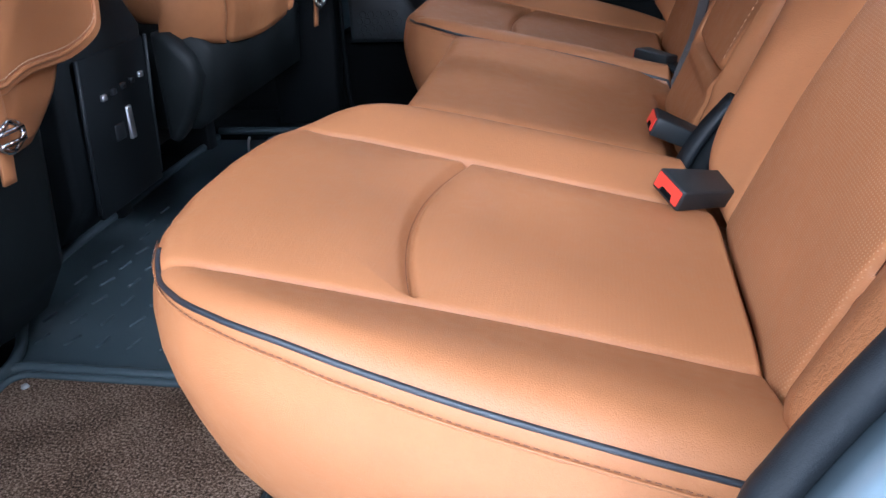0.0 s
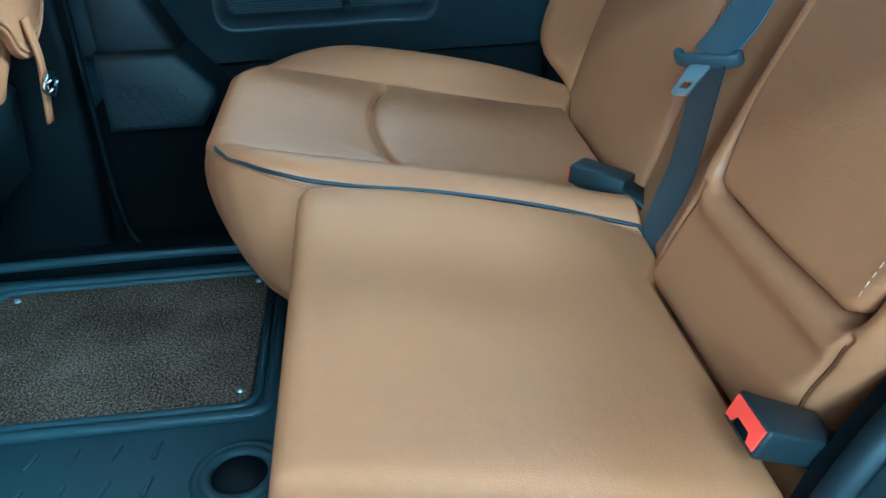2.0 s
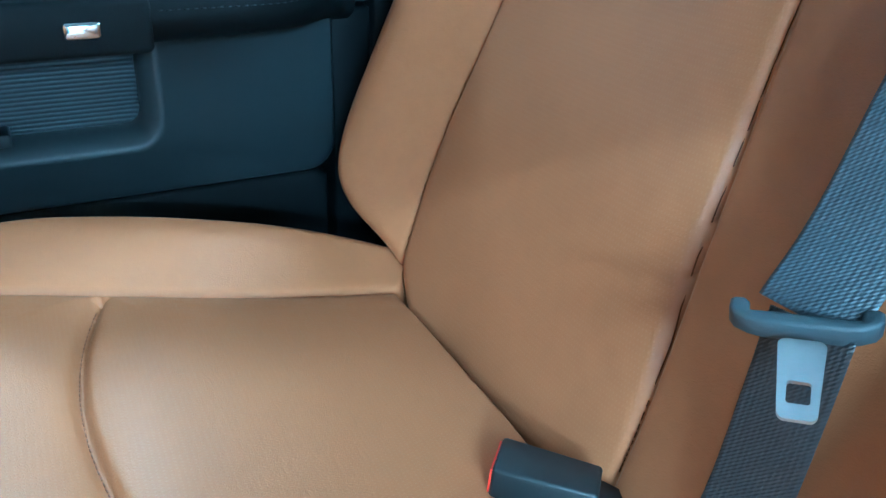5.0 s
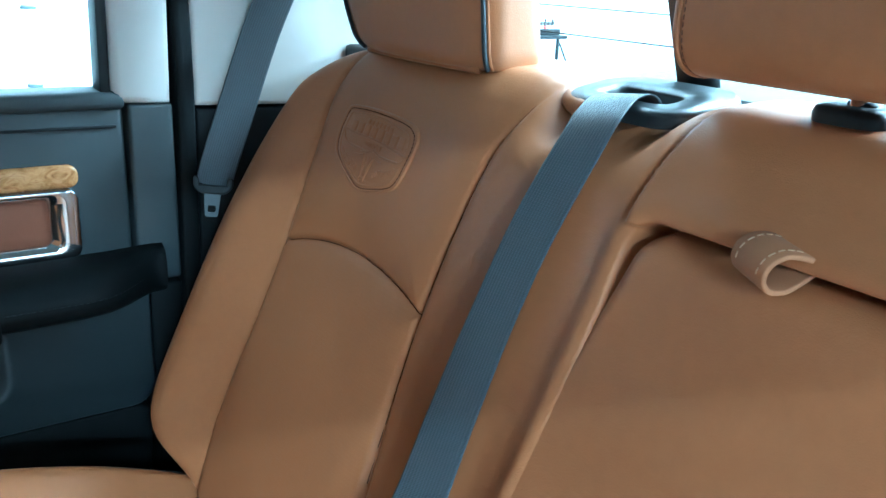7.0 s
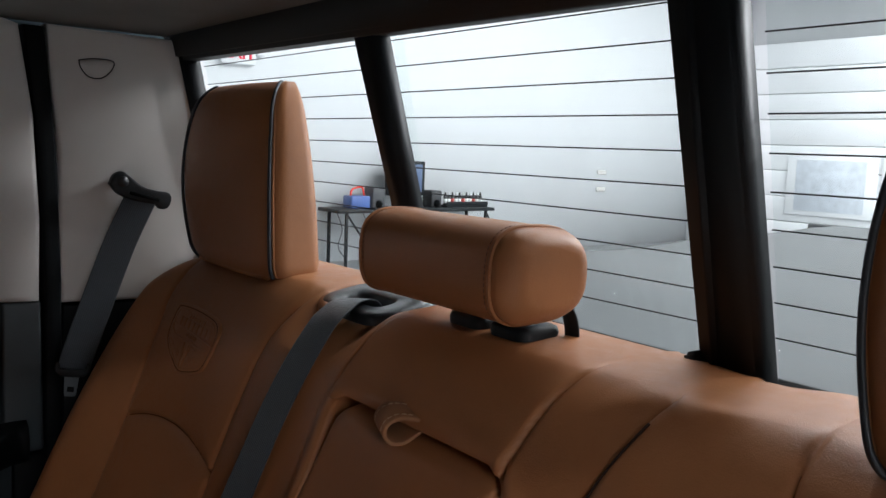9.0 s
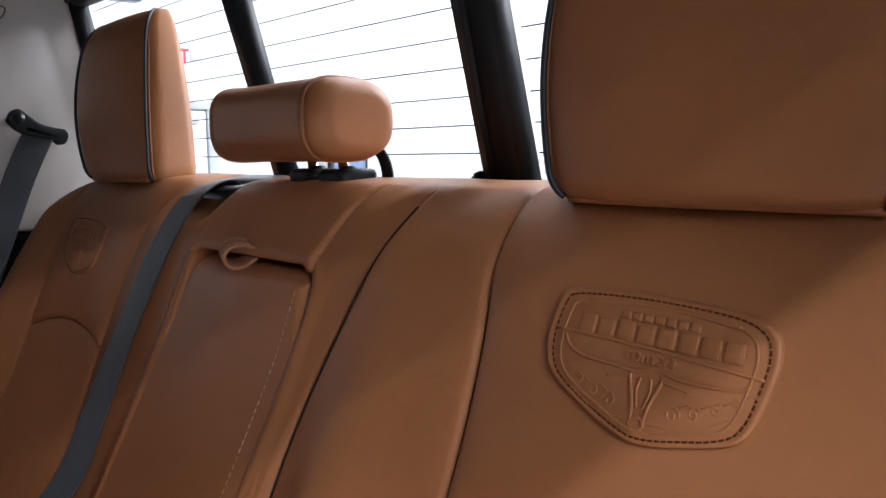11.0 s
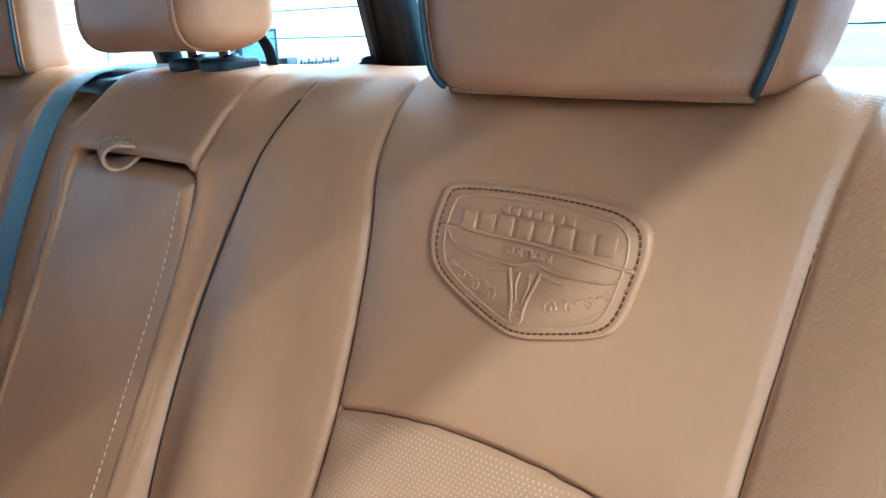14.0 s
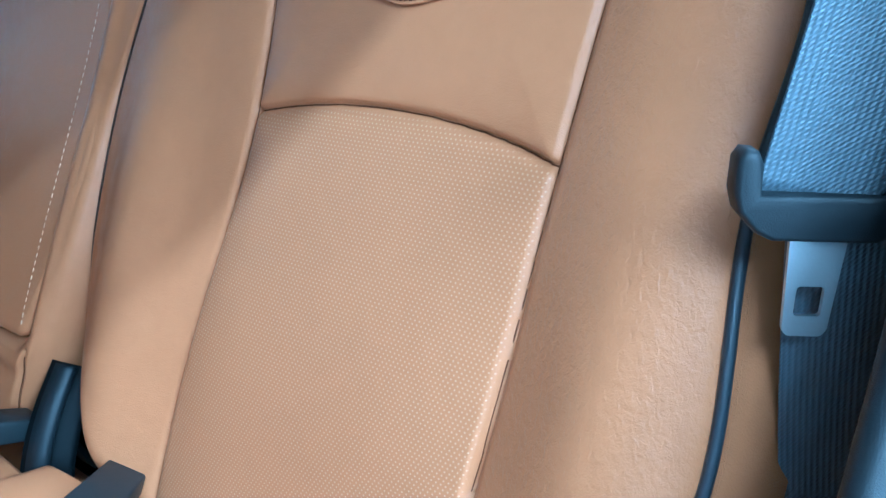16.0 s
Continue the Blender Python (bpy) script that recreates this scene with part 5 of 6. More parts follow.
    part("pale_frame", prism([(0.487, 0.676), (0.557, 0.672), (0.560, 0.80), (0.554, 0.95), (0.536, 1.08), (0.47, 1.10), (0.482, 0.95), (0.489, 0.80)], 0.795, 0.845, 0.010), PALE_GREY, d, "pale grey window frame trim")
    part("seal", prism([(0.474, 0.686), (0.486, 0.686), (0.489, 0.82), (0.484, 0.95), (0.472, 1.08), (0.458, 1.08), (0.470, 0.95), (0.477, 0.82)], 0.80, 0.84, 0.002), BLACK, d, "black rubber glass seal")
    part("top_frame", rbox(-0.30, 0.50, 0.79, 0.85, 1.065, 1.12, 0.008), PALE_GREY, d)
    pane = part("pane", rbox(-0.40, 0.478, 0.832, 0.837, 0.66, 1.08, 0), GLASS, d, "clear side window")
    pane.visible_shadow = False


far_door()

seal = part("trim_weatherstrip", prism([(0.563, 0.08), (0.598, 0.08), (0.586, 0.45), (0.588, 0.70), (0.584, 0.90), (0.570, 1.08), (0.542, 1.08), (0.559, 0.90), (0.565, 0.70), (0.562, 0.45)], 0.798, 0.86, 0.004), SHELL_BLACK)
tagged(seal, "black rubber weatherstrip along the door opening", "weatherstrip", kind="structure")

for sgn in (1, -1):
    y0, y1 = sorted((sgn * 0.800, sgn * 0.86))
    up = part("pillar_trim", prism([(0.587, 0.668), (0.85, 0.66), (0.84, 0.80), (0.80, 1.08), (0.573, 1.085), (0.587, 0.90)], y0, y1, 0.006), PALE_GREY)
    tagged(up, "pale grey rear pillar trim", "pillar trim", kind="structure")
    lo = part("pillar_trim", prism([(0.600, -0.01), (0.90, -0.01), (0.90, 0.655), (0.590, 0.664), (0.588, 0.45)], y0 + (0.004 if sgn > 0 else 0), y1 - (0.004 if sgn < 0 else 0), 0.004), SHELL_BLACK)
    tagged(lo, "black lower pillar trim", "pillar trim", kind="structure")
hook = thing("coat_hook", (0.643, 0.80, 1.025), "flush pale grey coat hook cover in the pillar trim", "coat hook")
hp = smooth_path([(0.617, 0.7985, 1.036), (0.62, 0.7985, 1.024), (0.632, 0.7985, 1.012), (0.650, 0.7985, 1.012), (0.664, 0.7985, 1.024), (0.667, 0.7985, 1.038), (0.64, 0.7985, 1.040), (0.617, 0.7985, 1.036)], 50)
tube_part("outline_gap", hp, 0.0009, BLACK, hook)
part("cover", prism([(a, c) for a, b, c in hp[:-1]], 0.7985, 0.802, 0), PALE_GREY, hook)

# near doorway: pillar, weatherstrip and painted frame of the open door
wstrip = smooth_path([(0.405, -0.80, 0.0), (0.415, -0.80, 0.18), (0.428, -0.80, 0.325), (0.440, -0.80, 0.365), (0.475, -0.80, 0.428), (0.555, -0.80, 0.56), (0.602, -0.80, 0.75), (0.602, -0.80, 0.95), (0.585, -0.80, 1.08)], 70)
ws = thing("trim_weatherstrip", (0.42, -0.80, 0.0), "black rubber weatherstrip along the open doorway", "weatherstrip", kind="structure")
tube_part("bulb", wstrip, 0.009, BLACK, ws, "", 12)
outline = [(float(p[0]) + 0.006, float(p[2])) for p in wstrip[::3]]
frame_paint = part("door_frame", prism(outline + [(0.90, 1.08), (0.90, -0.03), (0.42, -0.03)], -0.835, -0.806, 0), GREY_PAINT)
tagged(frame_paint, "silver-blue painted body frame of the open doorway", "door frame", kind="structure")

# centre pillars with their flared lower trim
for sgn in (1, -1):
    p = thing("pillar_trim", (-0.17, sgn * 0.76, 0.0), "charcoal plastic centre pillar trim with stepped flared foot", "pillar trim", kind="structure")
    yy = lambda a, b: sorted((sgn * a, sgn * b))
    part("upper_trim", rbox(-0.26, -0.13, *yy(0.74, 0.84), 0.30, 1.08, 0.012, 3), PILLAR_GREY if sgn > 0 else BLACK, p)
    if sgn > 0:
        part("foot_trim", prism([(-0.152, 0.31), (-0.036, 0.312), (-0.086, 0.411), (-0.100, 0.62), (-0.152, 0.62)], 0.712, 0.84, 0.010), PILLAR_GREY, p, "charcoal plastic foot")
        part("step", prism([(-0.152, 0.206), (-0.020, 0.206), (0.008, 0.246), (0.006, 0.264), (-0.040, 0.318), (-0.152, 0.322)], 0.690, 0.84, 0.012), PILLAR_GREY, p, "stepped lower trim")
        part("lower_block", rbox(-0.20, -0.02, 0.73, 0.84, -0.012, 0.215, 0.006), DARK_VOID, p, "near-black block under the step")
        part("pillar_foot", prism([(-0.34, -0.01), (-0.19, -0.01), (-0.19, 0.10), (-0.185, 0.16), (-0.185, 0.42), (-0.34, 0.42)], 0.69, 0.76, 0.010), SHELL_BLACK, p)
        for r in range(4):
            for c in range(6 - (r % 2)):
                xx, zz = -0.128 + c * 0.017 + (r % 2) * 0.0085, 0.222 + r * 0.015
                hexa = [(xx + 0.0072 * math.cos(a), 0.6895, zz + 0.0072 * math.sin(a)) for a in np.linspace(0, 2 * math.pi, 7)]
                tube_part("hexagon", hexa, 0.0008, PILLAR_GREY, p, "moulded hexagon pattern", 5)
        seal_path = smooth_path([(-0.172, 0.70, 0.62), (-0.170, 0.70, 0.20), (-0.162, 0.698, 0.06), (-0.135, 0.69, 0.02), (-0.08, 0.68, 0.012)], 40)
        tube_part("seal", seal_path, 0.005, SHELL_BLACK, p, "black rubber door seal")

# shell: body sides, roof, rear wall, front
for nm, b in (("body_side", (-1.7, 0.93, 0.862, 0.90, -0.20, 0.655)), ("body_side", (-1.7, 0.93, 0.862, 0.90, 1.085, 1.14)), ("body_side", (0.49, 0.81, 0.862, 0.90, 0.655, 1.085)), ("body_side", (-0.27, -0.12, 0.862, 0.90, 0.655, 1.085)),
              ("body_side", (-1.7, -0.13, -0.90, -0.862, -0.20, 0.655)), ("body_side", (0.60, 0.93, -0.90, -0.862, -0.20, 0.655)), ("body_side", (0.60, 0.81, -0.90, -0.862, 0.655, 1.085)), ("body_side", (-1.7, 0.93, -0.90, -0.862, 1.085, 1.14)), ("body_floor", (-1.7, 0.93, -0.90, 0.90, -0.20, -0.07))):
    tagged(part(nm, rbox(*b, 0.004), GREY_PAINT), "silver-blue painted truck body panel", "body panel", kind="structure")
roof = part("ceiling", rbox(-1.6, 0.82, -0.84, 0.84, 1.088, 1.13, 0.01), HEADLINER)
tagged(roof, "grey cloth headliner", "headliner", kind="structure")
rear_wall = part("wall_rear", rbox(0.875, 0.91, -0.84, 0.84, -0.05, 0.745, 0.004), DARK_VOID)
tagged(rear_wall, "black carpeted cab rear wall", "wall", kind="structure")
shelf = part("window_sill", rbox(0.80, 0.92, -0.80, 0.80, 0.716, 0.744, 0.006), BLACK)
tagged(shelf, "black rear window sill", "sill", kind="structure")
front_wall = part("wall_front", rbox(-1.72, -1.66, -0.84, 0.84, -0.05, 0.70, 0.01), BLACK)
tagged(front_wall, "black front bulkhead", "wall", kind="structure")
for sgn in (1, -1):
    y0, y1 = sorted((sgn * 0.80, sgn * 0.84))
    fd = part("wall_side", rbox(-1.66, -0.30, y0, y1, -0.05, 0.66, 0.01), BLACK)
    tagged(fd, "black front door panel", "wall", kind="structure")


def glass_x(z):
    return 0.866 - 0.224 * (z - 0.76)


def rear_window():
    w = thing("window_1", (0.85, 0.0, 0.745), "rear window in three panes with black frame and heater wires", "window", kind="structure")

    def plate(name, corners, thick, material, r=0.003, label=""):
        """Corners in y, z; the plate lies in the leaning window plane."""
        bm = bmesh.new()
        lo = [bm.verts.new((glass_x(z) - thick, y, z)) for y, z in corners]
        hi = [bm.verts.new((glass_x(z), y, z)) for y, z in corners]
        bm.faces.new(lo)
        bm.faces.new(hi[::-1])
        n = len(corners)
        for i in range(n):
            bm.faces.new((lo[i], lo[(i + 1) % n], hi[(i + 1) % n], hi[i]))
        bmesh.ops.recalc_face_normals(bm, faces=bm.faces[:])
        if r:
            bmesh.ops.bevel(bm, geom=bm.edges[:], offset=r, segments=2, affect="EDGES")
        return part(name, bm, material, w, label)

    plate("header", [(-0.84, 1.036), (0.84, 1.050), (0.84, 1.12), (-0.84, 1.12)], 0.035, BLACK, 0.006, "black upper frame")
    plate("side_frame", [(0.785, 0.74), (0.85, 0.74), (0.85, 1.07), (0.785, 1.07)], 0.03, BLACK)
    plate("side_frame", [(-0.785, 0.74), (-0.85, 0.74), (-0.85, 1.07), (-0.785, 1.07)], 0.03, BLACK)
    plate("post", [(0.215, 0.73), (0.249, 0.73), (0.292, 1.06), (0.244, 1.06)], 0.022, BLACK, 0.003, "black slider post")
    plate("post", [(-0.157, 0.73), (-0.211, 0.73), (-0.199, 1.06), (-0.145, 1.06)], 0.030, BLACK, 0.004, "broad black slider post")
    plate("post_rib", [(-0.168, 0.73), (-0.176, 0.73), (-0.170, 1.06), (-0.162, 1.06)], 0.034, BLACK, 0.002)
    plate("latch", [(-0.098, 0.738), (-0.150, 0.732), (-0.150, 0.742), (-0.104, 0.746)], 0.034, BLACK, 0.002)
    plate("latch_block", [(-0.138, 0.735), (-0.160, 0.735), (-0.160, 0.772), (-0.146, 0.768)], 0.036, BLACK, 0.003)
    plate("lower_frame", [(-0.84, 0.70), (0.84, 0.70), (0.84, 0.748), (-0.84, 0.748)], 0.02, BLACK)
    for y0, y1 in ((-0.785, -0.205), (-0.14, 0.25), (0.235, 0.785)):
        g = plate("pane", [(y0, 0.74), (y1, 0.74), (y1, 1.06), (y0, 1.06)], 0.004, GLASS, 0, "clear glass pane")
        g.location.x += 0.010
        g.visible_shadow = False
        for k in range(10):
            z = 0.788 + 0.0283 * k
            tube_part("heater_wire", [(glass_x(z) + 0.004, y0, z), (glass_x(z) + 0.004, (y0 + y1) / 2, z), (glass_x(z) + 0.004, y1, z)], 0.0007, BLACK, w, "thin dark heater wire", 5)


rear_window()

# ---- front seats and console ----


def front_seat(yc, label, flap, lift, wrap, half_low, half_gain, recede, strap_y=0.0):
    s = thing("front_seat", (-0.45, yc, 0.0), label, "front seat", "front seats")
    # leaning back shell, seen from behind
    verts, faces, uv = [], [], []
    nz, ny = 50, 60
    for k in range(nz):
        t = k / (nz - 1)
        z = 0.287 + 0.595 * t
        low = float(ease(np.array(t), 0.0, 0.10))
        half = half_low + half_gain * min(1.0, (t / 0.14) ** 0.7)
        for i in range(ny):
            u = -1 + 2 * i / (ny - 1)
            edge = max(0.0, abs(u) - 0.72) / 0.28
            zz = z + lift * u * u * (1 - t) ** 2
            x = -0.250 - recede * (1 - low) - wrap * edge ** 2 + 0.03 * t - 0.012 * math.exp(-((abs(u) - 0.62) / 0.03) ** 2)
            verts.append((x, yc + u * half, zz))
            uv.append((u * half, z))
    faces = [(k * ny + i, k * ny + i + 1, (k + 1) * ny + i + 1, (k + 1) * ny + i) for k in range(nz - 1) for i in range(ny - 1)]
    ob = data_part("back_cover", verts, faces, LEATHER, s, "tan leather seat back cover", uv)
    sol = ob.modifiers.new("thickness", "SOLIDIFY")
    sol.thickness, sol.offset = 0.02, -1
    part("back_core", rbox(-0.42, -0.29, yc - 0.22, yc + 0.22, 0.33, 0.90, 0.05, 4), LEATHER, s)
    low = prism([(-0.52, 0.168), (-0.31, 0.168), (-0.276, 0.188), (-0.266, 0.30), (-0.30, 0.34), (-0.52, 0.34)] if yc > 0 else [(-0.52, 0.06), (-0.32, 0.06), (-0.285, 0.12), (-0.268, 0.30), (-0.30, 0.34), (-0.52, 0.34)], yc - 0.225, yc + 0.235, 0.02)
    part("lower_shell", low, SEAT_SHELL, s, "charcoal plastic lower shell")
    part("seat_base", rbox(-0.90, -0.40, yc - 0.23, yc + 0.23, 0.12, 0.28, 0.03, 3), BLACK, s)
    for dy in (-0.19, 0.19):
        part("rail", rbox(-0.92, -0.49, yc + dy - 0.02, yc + dy + 0.02, -0.012, 0.13, 0.006), BLACK, s, "black seat rail")
    if yc > 0:
        part("side_fairing", prism([(-0.345, 0.165), (-0.332, 0.158), (-0.318, 0.172), (-0.292, 0.215), (-0.276, 0.262), (-0.286, 0.295), (-0.318, 0.335), (-0.345, 0.335)], yc - 0.258, yc - 0.215, 0.011), SEAT_SHELL, s, "faceted charcoal side fairing")
    # saddle flap with strap and buckle
    px = -0.228
    out = smooth_path([(0, yc + a, b) for a, b in flap] + [(0, yc + flap[0][0], flap[0][1])], 80)
    vf = prism([(float(p[1]), float(p[2])) for p in out[:-1]], px - 0.012, px, 0.0025, "x")
    part("saddle_flap", vf, LEATHER, s, "tan leather saddle flap")
    tip = min(flap, key=lambda q: q[1])
    ins = [(px + 0.001, yc + tip[0] + (p[1] - yc - tip[0]) * 0.93, tip[1] + (p[2] - tip[1]) * 0.93 + 0.010) for p in out]
    tube_part("flap_welt", ins, 0.0028, LEATHER, s, "", 6)
    stitch_part("stitching", np.array([(px + 0.001, y - 0.000, z + 0.006) for x, y, z in ins]), THREAD, s, 0.006, 0.004, 0.0006)
    tip = (tip[0] + strap_y, tip[1])
    strap = smooth_path([(px + 0.004, yc + tip[0], tip[1] + 0.05), (px + 0.009, yc + tip[0], tip[1]), (px + 0.006, yc + tip[0] - 0.002, tip[1] - 0.04), (px + 0.002, yc + tip[0] - 0.004, tip[1] - 0.085)], 20)
    ribbon("strap", strap, [(0, 1, 0)] * len(strap), 0.020, 0.004, LEATHER, s, "tan leather strap")
    ring = [(px + 0.014 + 0.002 * math.cos(3 * a), yc + tip[0] + 0.019 * math.cos(a), tip[1] - 0.035 + 0.015 * math.sin(a)) for a in np.linspace(0, 2 * math.pi, 30)]
    bk = tube_part("buckle", ring, 0.0035, CHROME, s, "chrome strap buckle")
    for dz in (-0.006, 0.006):
        tube_part("buckle_bar", [(px + 0.016, yc + tip[0] - 0.018, tip[1] - 0.035 + dz), (px + 0.018, yc + tip[0] + 0.018, tip[1] - 0.035 + dz)], 0.0028, CHROME, bk)
    return s


front_seat(-0.43, "driver seat back in tan leather with saddle flap and chrome buckle", [(-0.24, 0.80), (0.24, 0.80), (0.300, 0.60), (0.332, 0.47), (0.333, 0.412), (0.316, 0.386), (0.257, 0.372), (0.182, 0.372), (0.148, 0.366), (0.130, 0.362), (0.112, 0.37), (0.09, 0.42), (-0.24, 0.42)], 0.0, 0.008, 0.205, 0.060, 0.012, -0.028)
front_seat(0.41, "passenger seat back in tan leather with saddle flap and chrome buckle", [(-0.23, 0.80), (0.25, 0.80), (0.295, 0.55), (0.295, 0.42), (0.27, 0.375), (0.225, 0.352), (0.20, 0.345), (0.17, 0.357), (0.10, 0.41), (-0.23, 0.46)], 0.03, 0.075, 0.235, 0.025, 0.012).location.x += 0.03


def console():
    c = thing("centre_console", (-0.5, 0.0, 0.0), "black centre console with power outlets and chrome trim", "console")
    part("body", prism([(-1.0, -0.012), (-0.49, -0.012), (-0.475, 0.05), (-0.345, 0.10), (-0.312, 0.15), (-0.30, 0.36), (-0.33, 0.42), (-1.0, 0.45)], -0.115, 0.115, 0.012), SHELL_BLACK, c)
    part("face", prism([(-0.313, 0.12), (-0.306, 0.12), (-0.294, 0.345), (-0.300, 0.345)], -0.075, 0.100, 0.003), SHELL_BLACK, c)
    for k in range(5):
        part("outlet", rbox(-0.306, -0.292, -0.034 + k * 0.026, -0.023 + k * 0.026, 0.280 + 0.002 * k, 0.289 + 0.002 * k, 0.002), STEEL if k in (0, 4) else BLACK, c, "small power outlet")
    part("socket_cover", rbox(-0.308, -0.296, 0.024, 0.038, 0.208, 0.258, 0.003), STEEL, c, "bright socket cover")
    part("socket", rbox(-0.310, -0.298, -0.012, 0.014, 0.215, 0.240, 0.003), BLACK, c)
    for y in (-0.078, 0.103):
        tube_part("edge_trim", [(-0.309, y, 0.13), (-0.300, y, 0.25), (-0.292, y, 0.345)], 0.003, BLACK, c)


console()

clip = thing("floor_hook", (-0.31, 0.45, -0.01), "small steel mat hook on the floor", "hook")
tube_part("wire", smooth_path([(-0.31, 0.45, -0.010), (-0.312, 0.448, 0.03), (-0.310, 0.446, 0.06), (-0.304, 0.443, 0.075)], 16), 0.0028, STEEL, clip)

# ---- truck bed cover and hall ----


def bed_cover():
    t = thing("bed_cover", (1.9, 0.0, 0.6), "soft grey vinyl truck bed cover with faint ripples", "bed cover")
    nx, ny = 60, 50
    verts, faces = [], []
    for i in range(nx):
        for j in range(ny):
            x, y = 0.96 + 1.85 * i / (nx - 1), -0.76 + 1.54 * j / (ny - 1)
            z = 0.690 + 0.024 * (x - 0.96) + 0.004 * math.sin(x * 9 + math.sin(y * 4)) + 0.003 * math.sin(y * 15 + x * 3) * math.exp(-(x - 0.96)) - 0.010 * math.exp(-((abs(y) - 0.77) / 0.03) ** 2)
            verts.append((x, y, z))
    faces = [(i * ny + j, (i + 1) * ny + j, (i + 1) * ny + j + 1, i * ny + j + 1) for i in range(nx - 1) for j in range(ny - 1)]
    ob = data_part("sheet", verts, faces, TONNEAU, t)
    sol = ob.modifiers.new("thickness", "SOLIDIFY")
    sol.thickness = 0.012
    part("rail", rbox(0.95, 2.82, 0.765, 0.80, 0.640, 0.690, 0.006), TONNEAU, t, "grey vinyl-covered bed rail")
    part("rail", rbox(0.95, 2.82, -0.80, -0.765, 0.655, 0.697, 0.006), TONNEAU, t, "grey vinyl-covered bed rail")
    part("tailgate_edge", rbox(2.80, 2.84, -0.80, 0.80, 0.640, 0.738, 0.006), TONNEAU, t)
    part("bed_box", rbox(0.95, 2.82, -0.80, 0.80, -0.10, 0.64, 0.02), GREY_PAINT, t, "silver-blue painted bed box")


bed_cover()

GZ = -0.78
ground = part("ground", rbox(-15, 16.6, -14, 10.1, GZ - 0.1, GZ, 0), GREY_FLOOR)
tagged(ground, "grey hall floor", "floor", kind="structure")
for nm, b in (("wall_north", (-15, 16.7, 10.0, 10.15, GZ, 6.6)), ("wall_south", (-15, 16.7, -14.15, -14.0, GZ, 6.6)), ("wall_west", (-15.15, -15.0, -14.0, 10.0, GZ, 6.6)), ("wall_east", (16.5, 16.65, -14.0, 10.0, GZ, 6.6))):
    tagged(part(nm, rbox(b[0], b[1], b[2], b[3], b[4], b[5], 0), WHITE_WALL), "plain white painted hall wall", "wall", kind="structure")
tagged(part("ceiling", rbox(-15.1, 16.6, -14.1, 10.1, 6.55, 6.65, 0), WHITE_WALL), "white hall ceiling", "ceiling", kind="structure")


def hall_door():
    d = thing("door_2", (5.2, 10.0, GZ), "closed white hall door with a grey closer arm", "door", kind="structure")
    part("leaf", rbox(4.45, 5.45, 9.94, 10.0, GZ, 1.40, 0.01), WHITE_WALL, d)
    frame_m = plain("grey_door_frame", (0.42, 0.43, 0.44), 0.5)
    part("jamb", rbox(5.45, 5.58, 9.90, 10.0, GZ, 1.42, 0.01), frame_m, d)
    part("jamb", rbox(4.32, 4.45, 9.90, 10.0, GZ, 1.42, 0.01), frame_m, d)
    part("lintel", rbox(4.30, 5.75, 9.90, 10.0, 1.42, 1.52, 0.01), frame_m, d)
    part("closer", rbox(4.9, 5.3, 9.86, 9.94, 1.22, 1.32, 0.01), frame_m, d)
    part("handle", rbox(5.32, 5.42, 9.86, 9.94, 0.20, 0.26, 0.01), STEEL, d)


hall_door()


def exit_sign():
    s = thing("exit_sign", (5.00, 9.9, 1.95), "white exit sign with red letters on the wall", "exit sign")
    part("box", rbox(4.76, 5.24, 9.90, 9.98, 1.95, 2.26, 0.01), WHITE_WALL, s)
    part("lamp_head", rbox(4.59, 4.75, 9.90, 9.98, 2.08, 2.18, 0.02), WHITE_WALL, s)
    part("lamp_head", rbox(5.25, 5.39, 9.90, 9.98, 2.08, 2.18, 0.02), WHITE_WALL, s)
    red = plain("red_sign_letters", (0.80, 0.03, 0.07), 0.5, bump_s=0)
    cu = bpy.data.curves.new("tmp_text", "FONT")
    cu.body, cu.align_x, cu.align_y, cu.size, cu.extrude, cu.offset = "EXIT", "CENTER", "CENTER", 0.27, 0.004, 0.006
    tob = bpy.data.objects.new("tmp_text", cu)
    scene.collection.objects.link(tob)
    bpy.context.view_layer.update()
    me = bpy.data.meshes.new_from_object(tob)
    bpy.data.objects.remove(tob)
    bpy.data.curves.remove(cu)
    me.transform(Matrix.Translation((5.00, 9.894, 2.105)) @ Euler((radians(90), 0, 0)).to_matrix().to_4x4() @ Matrix.Diagonal((0.82, 1, 1, 1)))
    mesh_object("letters", me, red, s, "red letters", smooth=False)


exit_sign()


